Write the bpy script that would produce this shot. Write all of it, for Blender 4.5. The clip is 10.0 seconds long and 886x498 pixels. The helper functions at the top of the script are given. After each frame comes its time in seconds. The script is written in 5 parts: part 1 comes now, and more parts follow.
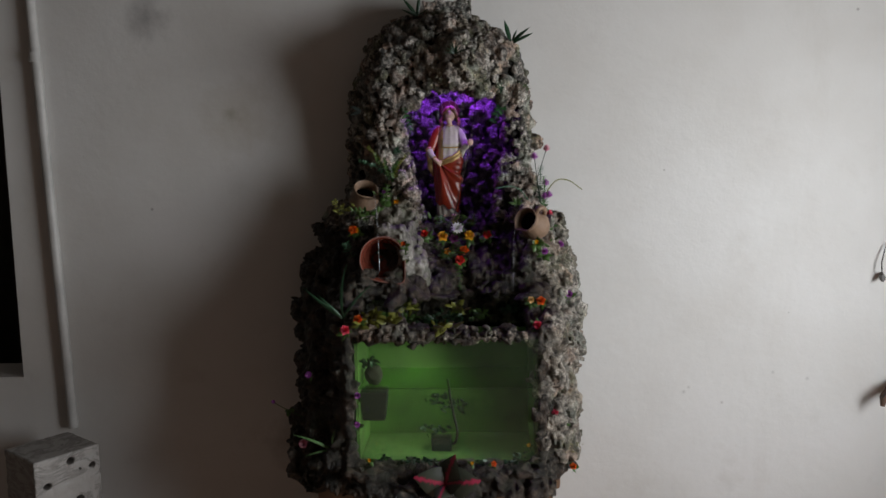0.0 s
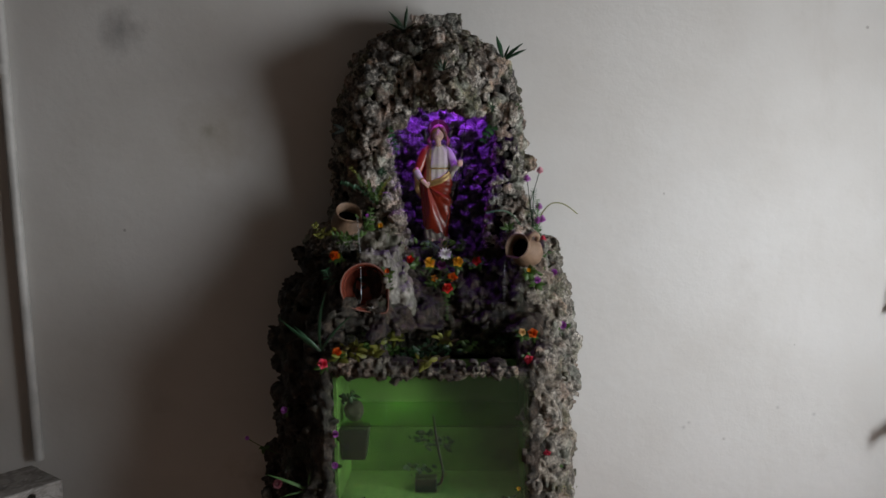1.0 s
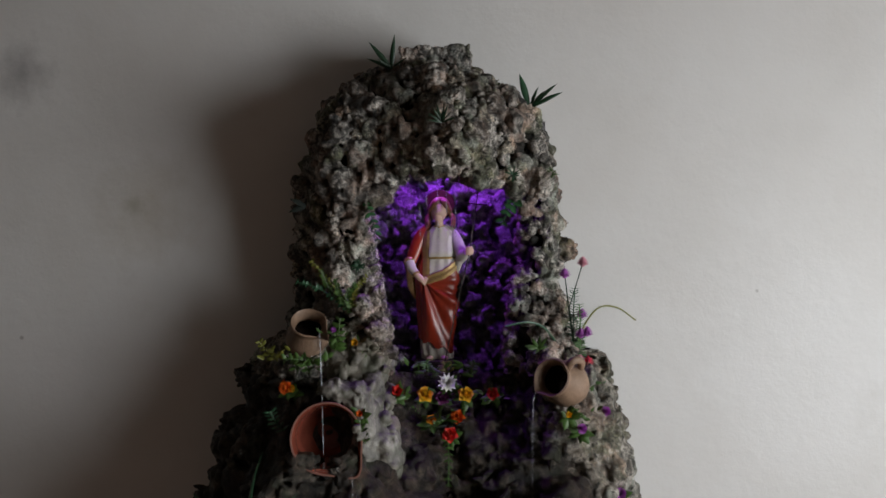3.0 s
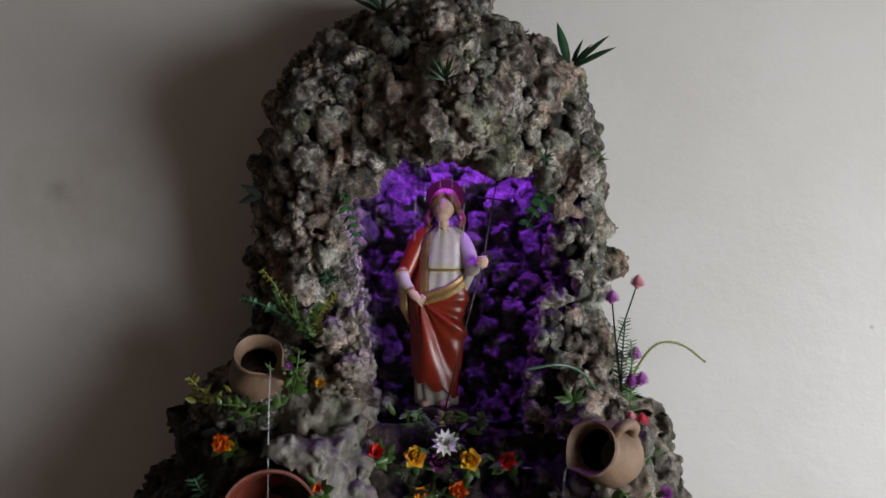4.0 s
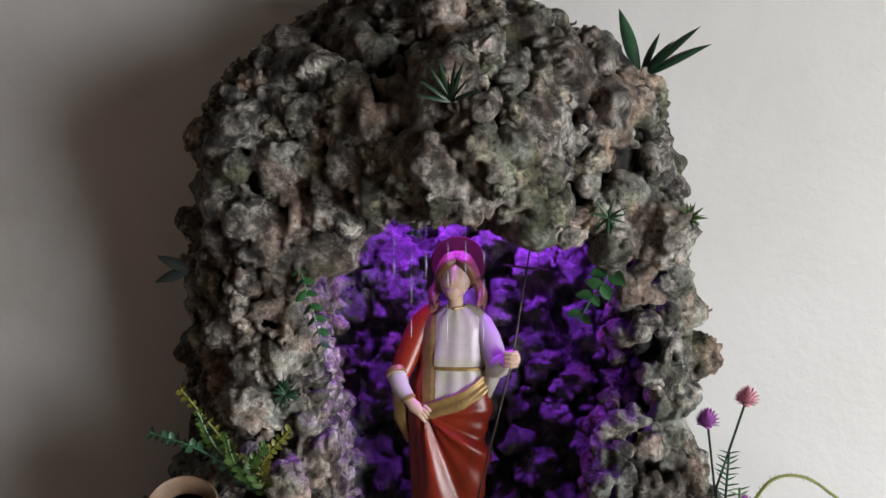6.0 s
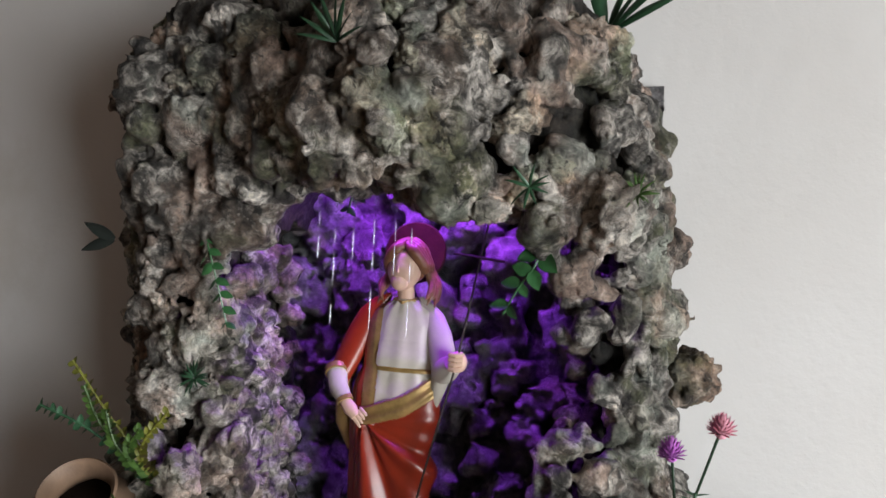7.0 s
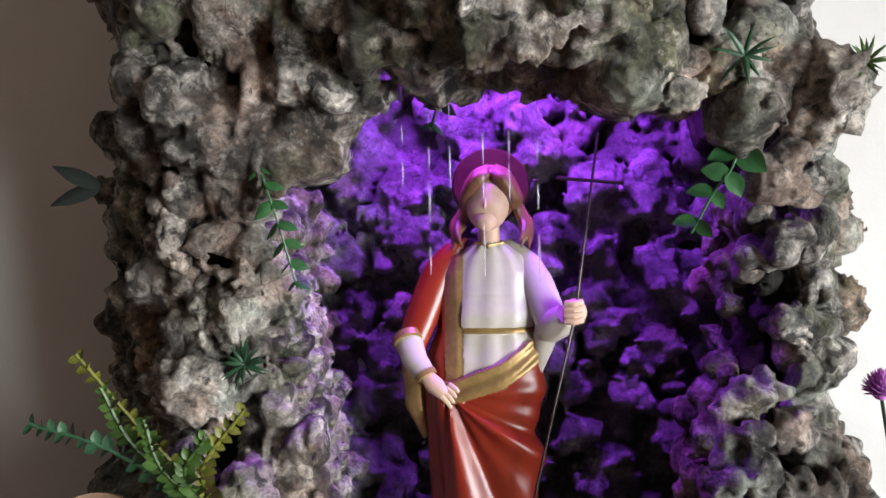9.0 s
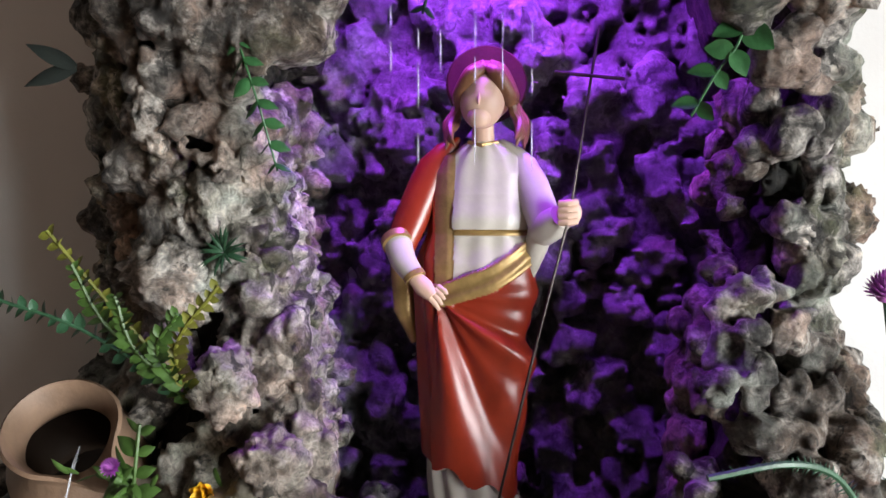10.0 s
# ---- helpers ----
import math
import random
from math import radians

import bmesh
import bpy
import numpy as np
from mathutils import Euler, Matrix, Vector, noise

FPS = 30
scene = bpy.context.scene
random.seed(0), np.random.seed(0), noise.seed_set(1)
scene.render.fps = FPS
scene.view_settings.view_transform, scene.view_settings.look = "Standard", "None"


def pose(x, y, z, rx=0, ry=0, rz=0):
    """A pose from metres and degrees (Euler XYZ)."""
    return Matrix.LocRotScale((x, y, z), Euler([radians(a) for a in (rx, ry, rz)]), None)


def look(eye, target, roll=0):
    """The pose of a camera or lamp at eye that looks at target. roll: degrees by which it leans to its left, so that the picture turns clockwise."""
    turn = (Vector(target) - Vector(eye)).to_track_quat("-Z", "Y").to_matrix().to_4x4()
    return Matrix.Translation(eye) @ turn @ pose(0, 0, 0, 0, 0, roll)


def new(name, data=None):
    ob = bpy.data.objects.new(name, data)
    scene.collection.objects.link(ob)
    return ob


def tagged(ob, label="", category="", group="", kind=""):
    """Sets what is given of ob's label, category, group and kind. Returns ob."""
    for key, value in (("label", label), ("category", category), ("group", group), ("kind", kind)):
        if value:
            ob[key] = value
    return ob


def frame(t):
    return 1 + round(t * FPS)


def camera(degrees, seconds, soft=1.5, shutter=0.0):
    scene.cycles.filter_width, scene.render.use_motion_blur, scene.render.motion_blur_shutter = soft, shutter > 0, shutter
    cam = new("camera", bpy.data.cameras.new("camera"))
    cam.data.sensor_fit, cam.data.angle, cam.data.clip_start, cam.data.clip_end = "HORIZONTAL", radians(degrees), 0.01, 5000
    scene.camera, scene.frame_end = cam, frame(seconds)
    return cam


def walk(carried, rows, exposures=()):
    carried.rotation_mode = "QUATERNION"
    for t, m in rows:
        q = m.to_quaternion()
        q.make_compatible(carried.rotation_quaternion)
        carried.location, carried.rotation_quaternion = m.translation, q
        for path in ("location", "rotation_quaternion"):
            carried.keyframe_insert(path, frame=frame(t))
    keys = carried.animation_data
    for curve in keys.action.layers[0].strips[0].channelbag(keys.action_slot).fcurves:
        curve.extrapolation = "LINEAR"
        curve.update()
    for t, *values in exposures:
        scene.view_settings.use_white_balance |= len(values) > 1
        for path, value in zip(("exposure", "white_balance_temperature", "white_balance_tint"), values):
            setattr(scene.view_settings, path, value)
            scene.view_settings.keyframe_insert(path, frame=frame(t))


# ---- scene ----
cam = camera(61.5, 10.0, soft=1.5)
PATH = [
    (0, (0.076, -0.093, 1.547), (0.009, 1.894, 1.327), -1.0),
    (0.5, (0.089, -0.064, 1.569), (0.015, 1.927, 1.402), -0.8),
    (1, (0.1, 0.03, 1.572), (0.041, 2.021, 1.386), -0.5),
    (1.5, (0.156, 0.173, 1.615), (-0.002, 2.162, 1.466), -0.0),
    (2, (0.192, 0.299, 1.598), (0.005, 2.289, 1.526), 1.4),
    (2.5, (0.172, 0.455, 1.626), (0.033, 2.447, 1.52), 0.5),
    (2.7, (0.144, 0.529, 1.659), (0.028, 2.524, 1.578), -0.5),
    (3.8, (0.134, 0.947, 1.638), (-0.084, 2.935, 1.615), 0.4),
    (4, (0.149, 1.025, 1.656), (-0.069, 3.013, 1.618), 1.0),
    (4.5, (0.179, 1.171, 1.657), (-0.089, 3.152, 1.621), 1.4),
    (5, (0.16, 1.255, 1.678), (-0.098, 3.237, 1.624), 1.0),
    (5.5, (0.11, 1.308, 1.718), (-0.134, 3.293, 1.728), -0.4),
    (5.7, (0.098, 1.331, 1.742), (-0.103, 3.32, 1.696), -0.3),
    (6.8, (0.271, 1.466, 1.733), (-0.374, 3.358, 1.774), 3.3),
    (7, (0.279, 1.494, 1.699), (-0.354, 3.39, 1.751), 3.4),
    (7.5, (0.187, 1.529, 1.679), (-0.27, 3.476, 1.727), -1.0),
    (8, (0.098, 1.536, 1.698), (-0.134, 3.521, 1.765), -3.1),
    (8.5, (0.071, 1.559, 1.68), (-0.183, 3.541, 1.76), -1.2),
    (9, (0.069, 1.591, 1.655), (-0.208, 3.571, 1.687), -1.1),
    (9.5, (0.08, 1.61, 1.642), (-0.195, 3.59, 1.578), -0.6),
    (10, (0.08, 1.611, 1.613), (-0.225, 3.586, 1.531), 0.1),
]
EXPOSURES = [(0, -0.54), (1.5, -0.62), (2.7, -0.52), (4.0, -0.25), (5.7, 0.18), (7.0, 0.26), (7.6, 0.28), (8.5, 0.66), (10, 0.88)]
walk(cam, [(t, look(eye, target, roll)) for t, eye, target, roll in PATH], EXPOSURES)

# ---- light ----
world = bpy.data.worlds.new("daylight")
scene.world = world
world.use_nodes = True
sky = world.node_tree.nodes.new("ShaderNodeTexSky")
sky.sky_type, sky.sun_disc = "NISHITA", False
sky.sun_elevation, sky.sun_rotation = radians(40), radians(75)
background = world.node_tree.nodes["Background"]
background.inputs["Strength"].default_value = 0.1
world.node_tree.links.new(sky.outputs["Color"], background.inputs["Color"])

WALL_Y = 2.24            # face of the plastered wall behind the shrine
EAST_X, WEST_X, SOUTH_Y, CEIL_Z = 1.9, -2.6, -2.8, 2.75


def area_lamp(name, size_x, size_y, watts, colour, m, spread=180):
    lamp = bpy.data.lights.new(name, "AREA")
    lamp.shape, lamp.size, lamp.size_y, lamp.energy, lamp.color = "RECTANGLE", size_x, size_y, watts, colour
    lamp.spread = radians(spread)
    ob = new(name, lamp)
    ob.matrix_world = m
    return ob


WIN_Y0, WIN_Y1, WIN_Z0, WIN_Z1 = 0.08, 1.46, 0.84, 1.98   # window in the east wall
area_lamp("window_daylight", WIN_Y1 - WIN_Y0 - 0.1, WIN_Z1 - WIN_Z0 - 0.1, 80, (0.94, 0.97, 1.0),
          look((EAST_X + 0.12, (WIN_Y0 + WIN_Y1) / 2, (WIN_Z0 + WIN_Z1) / 2), (0, (WIN_Y0 + WIN_Y1) / 2 , (WIN_Z0 + WIN_Z1) / 2)))


# coloured LED strip hidden behind the edge of the arch
area_lamp("niche_led_light", 0.20, 0.012, 1.02, (0.36, 0.055, 1.0), look((0.042, 2.128, 1.858), (0.042, 2.215, 1.60)), 130)
# added fill lamp, out of sight under the rim, to brighten the tank
area_lamp("tank_fill_light", 0.14, 0.02, 0.15, (0.9, 1.0, 0.8), look((-0.07, 1.905, 1.090), (-0.10, 1.915, 0.85)), 130)

# ---- materials ----


class Nodes:
    """A small help to write node materials."""

    def __init__(self, name):
        self.mat = bpy.data.materials.new(name)
        self.mat.use_nodes = True
        self.tree = self.mat.node_tree
        self.shader = self.tree.nodes["Principled BSDF"]
        self.coords = self.tree.nodes.new("ShaderNodeNewGeometry").outputs["Position"]

    def link(self, a, b):
        self.tree.links.new(a, b)

    def noise(self, scale, detail=4.0, rough=0.6, stretch=None, distortion=0.0):
        n = self.tree.nodes.new("ShaderNodeTexNoise")
        n.inputs["Scale"].default_value, n.inputs["Detail"].default_value = scale, detail
        n.inputs["Roughness"].default_value, n.inputs["Distortion"].default_value = rough, distortion
        source = self.coords
        if stretch:
            m = self.tree.nodes.new("ShaderNodeMapping")
            m.inputs["Scale"].default_value = stretch
            self.link(self.coords, m.inputs["Vector"])
            source = m.outputs["Vector"]
        self.link(source, n.inputs["Vector"])
        return n.outputs["Fac"]

    def cells(self, scale, feature="F1"):
        n = self.tree.nodes.new("ShaderNodeTexVoronoi")
        n.feature = feature
        n.inputs["Scale"].default_value = scale
        self.link(self.coords, n.inputs["Vector"])
        return n.outputs["Distance"]

    def ramp(self, fac, stops):
        n = self.tree.nodes.new("ShaderNodeValToRGB")
        while len(n.color_ramp.elements) < len(stops):
            n.color_ramp.elements.new(0.5)
        for e, (at, colour) in zip(n.color_ramp.elements, stops):
            e.position = at
            e.color = (*colour, 1) if len(colour) == 3 else colour
        self.link(fac, n.inputs["Fac"])
        return n.outputs["Color"]

    def mix(self, fac, a, b, blend="MIX"):
        n = self.tree.nodes.new("ShaderNodeMix")
        n.data_type, n.blend_type = "RGBA", blend
        for value, slot in ((fac, 0), (a, 6), (b, 7)):
            if isinstance(value, (int, float)):
                n.inputs[slot].default_value = value
            elif isinstance(value, tuple):
                n.inputs[slot].default_value = (*value, 1)
            else:
                self.link(value, n.inputs[slot])
        return n.outputs[2]

    def bump(self, height, strength=0.5, distance=0.01, before=None):
        n = self.tree.nodes.new("ShaderNodeBump")
        n.inputs["Strength"].default_value, n.inputs["Distance"].default_value = strength, distance
        self.link(height, n.inputs["Height"])
        if before:
            self.link(before, n.inputs["Normal"])
        return n.outputs["Normal"]

    def spot(self, place, size, amount):
        """A ragged stain round (x, z) on a wall."""
        d = self.tree.nodes.new("ShaderNodeVectorMath")
        d.operation = "DISTANCE"
        d.inputs[1].default_value = (place[0], WALL_Y, place[1])
        self.link(self.coords, d.inputs[0])
        add = self.tree.nodes.new("ShaderNodeMath")
        add.operation = "MULTIPLY_ADD"
        self.link(self.noise(18, 5, 0.65), add.inputs[0])
        add.inputs[1].default_value = size * 1.6
        self.link(d.outputs["Value"], add.inputs[2])
        return self.ramp(add.outputs["Value"], [(size * 0.5, (amount,) * 3), (size * 1.9, (0, 0, 0))])

    def random(self):
        return self.tree.nodes.new("ShaderNodeObjectInfo").outputs["Random"]

    def done(self, colour, rough=0.6, normal=None, metal=0.0, **more):
        s = self.shader
        for value, slot in ((colour, "Base Color"), (rough, "Roughness")):
            if isinstance(value, (int, float)):
                s.inputs[slot].default_value = value
            elif isinstance(value, tuple):
                s.inputs[slot].default_value = (*value, 1)
            else:
                self.link(value, s.inputs[slot])
        s.inputs["Metallic"].default_value = metal
        for key, value in more.items():
            s.inputs[key.replace("_", " ")].default_value = value
        if normal:
            self.link(normal, s.inputs["Normal"])
        return self.mat


def rock_material(name, dark, mid, light, tint, moss, rough=0.85, tint_amount=0.5, loose=False, crumbs=0.7):
    n = Nodes(name)
    grain = n.noise(55, 7, 0.66, distortion=0.5)
    patch = n.noise(9, 3, 0.55)
    base = n.ramp(grain, [(0.33, dark), (0.48, mid), (0.63, light)])
    tinted = n.mix(n.ramp(patch, [(0.47, (0, 0, 0)), (0.57, (tint_amount,) * 3)]), base, tint, "MIX")
    mossy = n.mix(n.ramp(n.noise(13, 4, 0.6), [(0.53, (0, 0, 0)), (0.62, (0.75,) * 3)]), tinted, moss)
    pinkish = tuple(c * f for c, f in zip(light, (0.80, 0.62, 0.55)))
    mossy = n.mix(n.ramp(n.noise(15, 4, 0.6, (1.0, 1.3, 0.9)), [(0.54, (0, 0, 0)), (0.64, (0.6,) * 3)]), mossy, pinkish)
    cold = tuple(c * f for c, f in zip(light, (0.55, 0.64, 0.62)))
    mossy = n.mix(n.ramp(n.noise(12, 3, 0.6, (1.2, 0.9, 1.1)), [(0.56, (0, 0, 0)), (0.64, (0.6,) * 3)]), mossy, cold)
    pale = n.mix(n.ramp(n.noise(24, 5, 0.7), [(0.57, (0, 0, 0)), (0.65, (0.8,) * 3)]), mossy, light)
    tone = n.ramp(n.noise(38, 3, 0.5), [(0.30, (0.42, 0.41, 0.39)), (0.5, (0.95, 0.93, 0.90)), (0.70, (1.60, 1.57, 1.52))])
    pale = n.mix(0.9, pale, tone, "MULTIPLY")
    crumb = n.ramp(n.noise(190, 6, 0.72, distortion=0.7), [(0.36, (0.30, 0.29, 0.28)), (0.49, (0.92, 0.92, 0.92)), (0.62, (1.65, 1.62, 1.58))])
    pale = n.mix(crumbs, pale, crumb, "MULTIPLY")
    if loose:
        pale = n.mix(1.0, pale, n.ramp(n.random(), [(0.0, (0.60, 0.56, 0.52)), (0.3, (0.88, 0.95, 0.84)), (0.5, (1.12, 0.98, 0.88)), (0.68, (0.92, 1.0, 0.88)), (0.85, (1.30, 1.25, 1.20)), (1.0, (1.50, 1.43, 1.38))]), "MULTIPLY")
    darkened = n.mix(n.ramp(n.noise(27, 4, 0.65), [(0.34, (0.6,) * 3), (0.46, (0, 0, 0))]), pale, dark)
    # pores sink in the bump, and the shade inside them is coloured dark
    pores = n.ramp(n.noise(72, 5, 0.62, (1.0, 1.0, 0.75), 0.8), [(0.57, (0, 0, 0)), (0.64, (1, 1, 1))])
    darkened = n.mix(n.ramp(pores, [(0.0, (0, 0, 0)), (1.0, (0.85,) * 3)]), darkened, dark)
    fine = n.bump(n.noise(480, 4, 0.75), 0.4, 0.0012)
    pits = n.bump(n.cells(210), 0.4, 0.002, fine)
    normal = n.bump(n.noise(120, 7, 0.75, distortion=0.6), 0.9, 0.009, n.bump(pores, -0.8, 0.005, pits))
    return n.done(darkened, rough, normal, Specular_IOR_Level=0.4)


def cement_material():
    n = Nodes("smooth_cement")
    base = n.ramp(n.noise(32, 6, 0.68, distortion=0.4), [(0.32, (0.045, 0.042, 0.034)), (0.5, (0.15, 0.140, 0.117)), (0.66, (0.33, 0.31, 0.27))])
    warm = n.mix(n.ramp(n.noise(9, 3, 0.5), [(0.45, (0, 0, 0)), (0.60, (0.55,) * 3)]), base, (0.22, 0.172, 0.125))
    damp = n.mix(n.ramp(n.noise(22, 5, 0.65, (1, 1, 0.35)), [(0.50, (0, 0, 0)), (0.62, (0.75,) * 3)]), warm, (0.055, 0.058, 0.036))
    return n.done(damp, 0.5, n.bump(n.noise(150, 5, 0.7), 0.6, 0.003, n.bump(n.noise(40, 4, 0.6), 0.6, 0.006)))


def plaster_material():
    n = Nodes("whitewashed_plaster")
    patch = n.noise(1.6, 4, 0.55)
    base = n.ramp(patch, [(0.3, (0.62, 0.60, 0.57)), (0.55, (0.70, 0.69, 0.67)), (0.75, (0.74, 0.73, 0.72))])
    stain = n.ramp(n.noise(5, 5, 0.6), [(0.62, (0, 0, 0)), (0.78, (0.35,) * 3)])
    colour = n.mix(stain, base, (0.50, 0.47, 0.43))
    for place, size, tone, amount in (((-0.905, 2.02), 0.075, (0.20, 0.19, 0.19), 0.75), ((-0.62, 1.715), 0.13, (0.42, 0.37, 0.28), 0.5),
                                      ((-0.66, 1.72), 0.03, (0.25, 0.24, 0.15), 0.6), ((-0.50, 0.66), 0.10, (0.16, 0.13, 0.11), 0.6),
                                      ((0.757, 0.82), 0.007, (0.36, 0.35, 0.34), 0.8), ((0.772, 0.835), 0.005, (0.40, 0.39, 0.38), 0.8), ((0.878, 0.784), 0.005, (0.33, 0.31, 0.29), 0.8), ((1.144, 0.861), 0.007, (0.38, 0.37, 0.36), 0.8),
                                      ((1.036, 0.882), 0.006, (0.42, 0.41, 0.40), 0.8), ((0.685, 1.525), 0.004, (0.25, 0.23, 0.21), 0.8), ((1.079, 1.073), 0.004, (0.28, 0.26, 0.24), 0.8)):
        colour = n.mix(n.spot(place, size, amount), colour, tone)
    specks = n.ramp(n.cells(3.7), [(0.010, (1, 1, 1)), (0.022, (0, 0, 0))])
    colour = n.mix(n.mix(1.0, specks, (0.55, 0.55, 0.55), "MULTIPLY"), colour, (0.22, 0.20, 0.18))
    colour = n.mix(n.ramp(n.noise(2.2, 6, 0.7, (1, 1, 0.25)), [(0.60, (0, 0, 0)), (0.75, (0.22,) * 3)]), colour, (0.45, 0.41, 0.36))
    normal = n.bump(n.noise(38, 5, 0.6), 0.25, 0.003, n.bump(n.noise(6, 3, 0.5), 0.25, 0.012, n.bump(n.noise(160, 3, 0.6), 0.25, 0.0012)))
    return n.done(colour, 0.62, normal)


def plain(name, colour, rough=0.6, metal=0.0, vary=0.25, scale=40, bump=0.2, depth=0.002, **more):
    """Paint, plastic or cloth with slight unevenness."""
    n = Nodes(name)
    low = tuple(c * (1 - vary) for c in colour)
    high = tuple(min(1, c * (1 + vary * 0.7)) for c in colour)
    base = n.ramp(n.noise(scale, 4, 0.6), [(0.3, low), (0.7, high)])
    return n.done(base, rough, n.bump(n.noise(scale * 4, 3, 0.6), bump, depth), metal, **more)


ROCK = rock_material("tufa_rock", (0.006, 0.0055, 0.005), (0.080, 0.074, 0.067), (0.55, 0.52, 0.48), (0.18, 0.125, 0.092), (0.100, 0.110, 0.062), 0.58, 0.45)
ROCK_STONE = rock_material("loose_tufa_stone", (0.008, 0.0072, 0.0065), (0.108, 0.101, 0.092), (0.62, 0.59, 0.55), (0.21, 0.148, 0.108), (0.120, 0.130, 0.076), 0.55, 0.5, True)
ROCK_SIDE = rock_material("window_lit_side_rock", (0.02, 0.018, 0.015), (0.165, 0.148, 0.126), (0.45, 0.42, 0.375), (0.22, 0.178, 0.135), (0.12, 0.12, 0.075), 0.55, 0.4, False, 0.5)
# base rock; shade of its side away from the window is in the colour
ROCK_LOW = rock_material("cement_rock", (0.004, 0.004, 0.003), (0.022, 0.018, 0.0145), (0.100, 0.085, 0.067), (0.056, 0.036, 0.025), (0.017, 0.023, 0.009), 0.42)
ROCK_RIM = rock_material("brown_rim_stone", (0.012, 0.010, 0.008), (0.085, 0.070, 0.058), (0.30, 0.26, 0.22), (0.12, 0.085, 0.06), (0.06, 0.07, 0.035), 0.5)
# core rock, coloured near black to deepen the gaps between stones
GAP_DARK = rock_material("dark_mortar", (0.004, 0.004, 0.003), (0.016, 0.014, 0.012), (0.06, 0.054, 0.046), (0.025, 0.018, 0.012), (0.015, 0.018, 0.008), 0.8)
CEMENT = cement_material()
ROCK_WET = rock_material("wet_niche_rock", (0.07, 0.07, 0.072), (0.20, 0.20, 0.21), (0.36, 0.36, 0.37), (0.17, 0.16, 0.17), (0.13, 0.13, 0.14), 0.3, crumbs=0.4)
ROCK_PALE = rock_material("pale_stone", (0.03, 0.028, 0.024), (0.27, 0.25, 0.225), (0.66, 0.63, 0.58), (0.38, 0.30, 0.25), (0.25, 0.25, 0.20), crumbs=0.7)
PLASTER = plaster_material()
DARK_PLASTER = plain("low_bounce_plaster", (0.17, 0.15, 0.13), 0.8, scale=3)
CEILING = plain("low_bounce_ceiling", (0.09, 0.066, 0.05), 0.8, scale=3)
FLOOR = plain("warm_bounce_floor", (0.36, 0.22, 0.15), 0.6, scale=5)
WOOD = plain("brown_beam_wood", (0.16, 0.09, 0.05), 0.6, scale=20)
PVC = plain("grey_pvc", (0.50, 0.49, 0.47), 0.45, scale=8)

# ---- mesh helpers ----


def part(name, bm, material, parent=None, label="", smooth=True, kind=""):
    """Links a bmesh as one mesh object under a thing or a part."""
    me = bpy.data.meshes.new(name)
    bm.normal_update()
    for e in bm.edges:
        e.smooth = e.calc_face_angle(0) < 0.7
    smooth = smooth and any(e.smooth for e in bm.edges)
    bm.to_mesh(me)
    bm.free()
    for m in material if isinstance(material, (list, tuple)) else [material]:
        me.materials.append(m)
    me.polygons.foreach_set("use_smooth", [smooth] * len(me.polygons))
    ob = new(name, me)
    if parent:
        ob.parent = parent
    return tagged(ob, label, kind=kind)


def thing(name, place, label, category, group="", kind=""):
    ob = new(name)
    ob.empty_display_size = 0.02
    ob.location = place
    return tagged(ob, label, category, group, kind)


def box(x0, x1, y0, y1, z0, z1, bevel=0.0, bm=None):
    bm = bm or bmesh.new()
    made = bmesh.ops.create_cube(bm, size=1)["verts"]
    for v in made:
        v.co = Vector(((x0 + x1) / 2 + v.co.x * (x1 - x0), (y0 + y1) / 2 + v.co.y * (y1 - y0), (z0 + z1) / 2 + v.co.z * (z1 - z0)))
    if bevel:
        edges = {e for v in made for e in v.link_edges}
        bmesh.ops.bevel(bm, geom=list(edges), offset=bevel, segments=2, affect="EDGES", profile=0.6)
    return bm


def tube(points, radii, sides=8, bm=None, caps=True):
    """A tube through points, with a radius at each."""
    bm = bm or bmesh.new()
    points = [Vector(p) for p in points]
    radii = radii if isinstance(radii, (list, tuple)) else [radii] * len(points)
    rings, up = [], None
    for i, p in enumerate(points):
        way = (points[min(i + 1, len(points) - 1)] - points[max(i - 1, 0)]).normalized()
        if up is None:
            up = way.orthogonal().normalized()
        side = way.cross(up).normalized()
        up = side.cross(way).normalized()
        rings.append([bm.verts.new(p + radii[i] * (math.cos(a) * up + math.sin(a) * side)) for a in (2 * math.pi * k / sides for k in range(sides))])
    for a, b in zip(rings, rings[1:]):
        for k in range(sides):
            bm.faces.new((a[k], a[(k + 1) % sides], b[(k + 1) % sides], b[k]))
    if caps:
        bm.faces.new(rings[0][::-1])
        bm.faces.new(rings[-1])
    return bm


def smooth_path(points, steps=6):
    """Points on a smooth curve through the given ones."""
    p = [Vector(q) for q in points]
    p = [2 * p[0] - p[1], *p, 2 * p[-1] - p[-2]]
    out = []
    for i in range(1, len(p) - 2):
        for k in range(steps):
            t = k / steps
            out.append(0.5 * (2 * p[i] + (p[i + 1] - p[i - 1]) * t + (2 * p[i - 1] - 5 * p[i] + 4 * p[i + 1] - p[i + 2]) * t * t + (3 * p[i] - p[i - 1] - 3 * p[i + 1] + p[i + 2]) * t ** 3))
    return out + [p[-2]]


def lathe(profile, sides=32, bm=None):
    """Turns (radius, height) pairs round the z axis."""
    bm = bm or bmesh.new()
    rings = [[bm.verts.new((r * math.cos(2 * math.pi * k / sides), r * math.sin(2 * math.pi * k / sides), z)) for k in range(sides)] for r, z in profile]
    for a, b in zip(rings, rings[1:]):
        for k in range(sides):
            bm.faces.new((a[k], a[(k + 1) % sides], b[(k + 1) % sides], b[k]))
    return bm


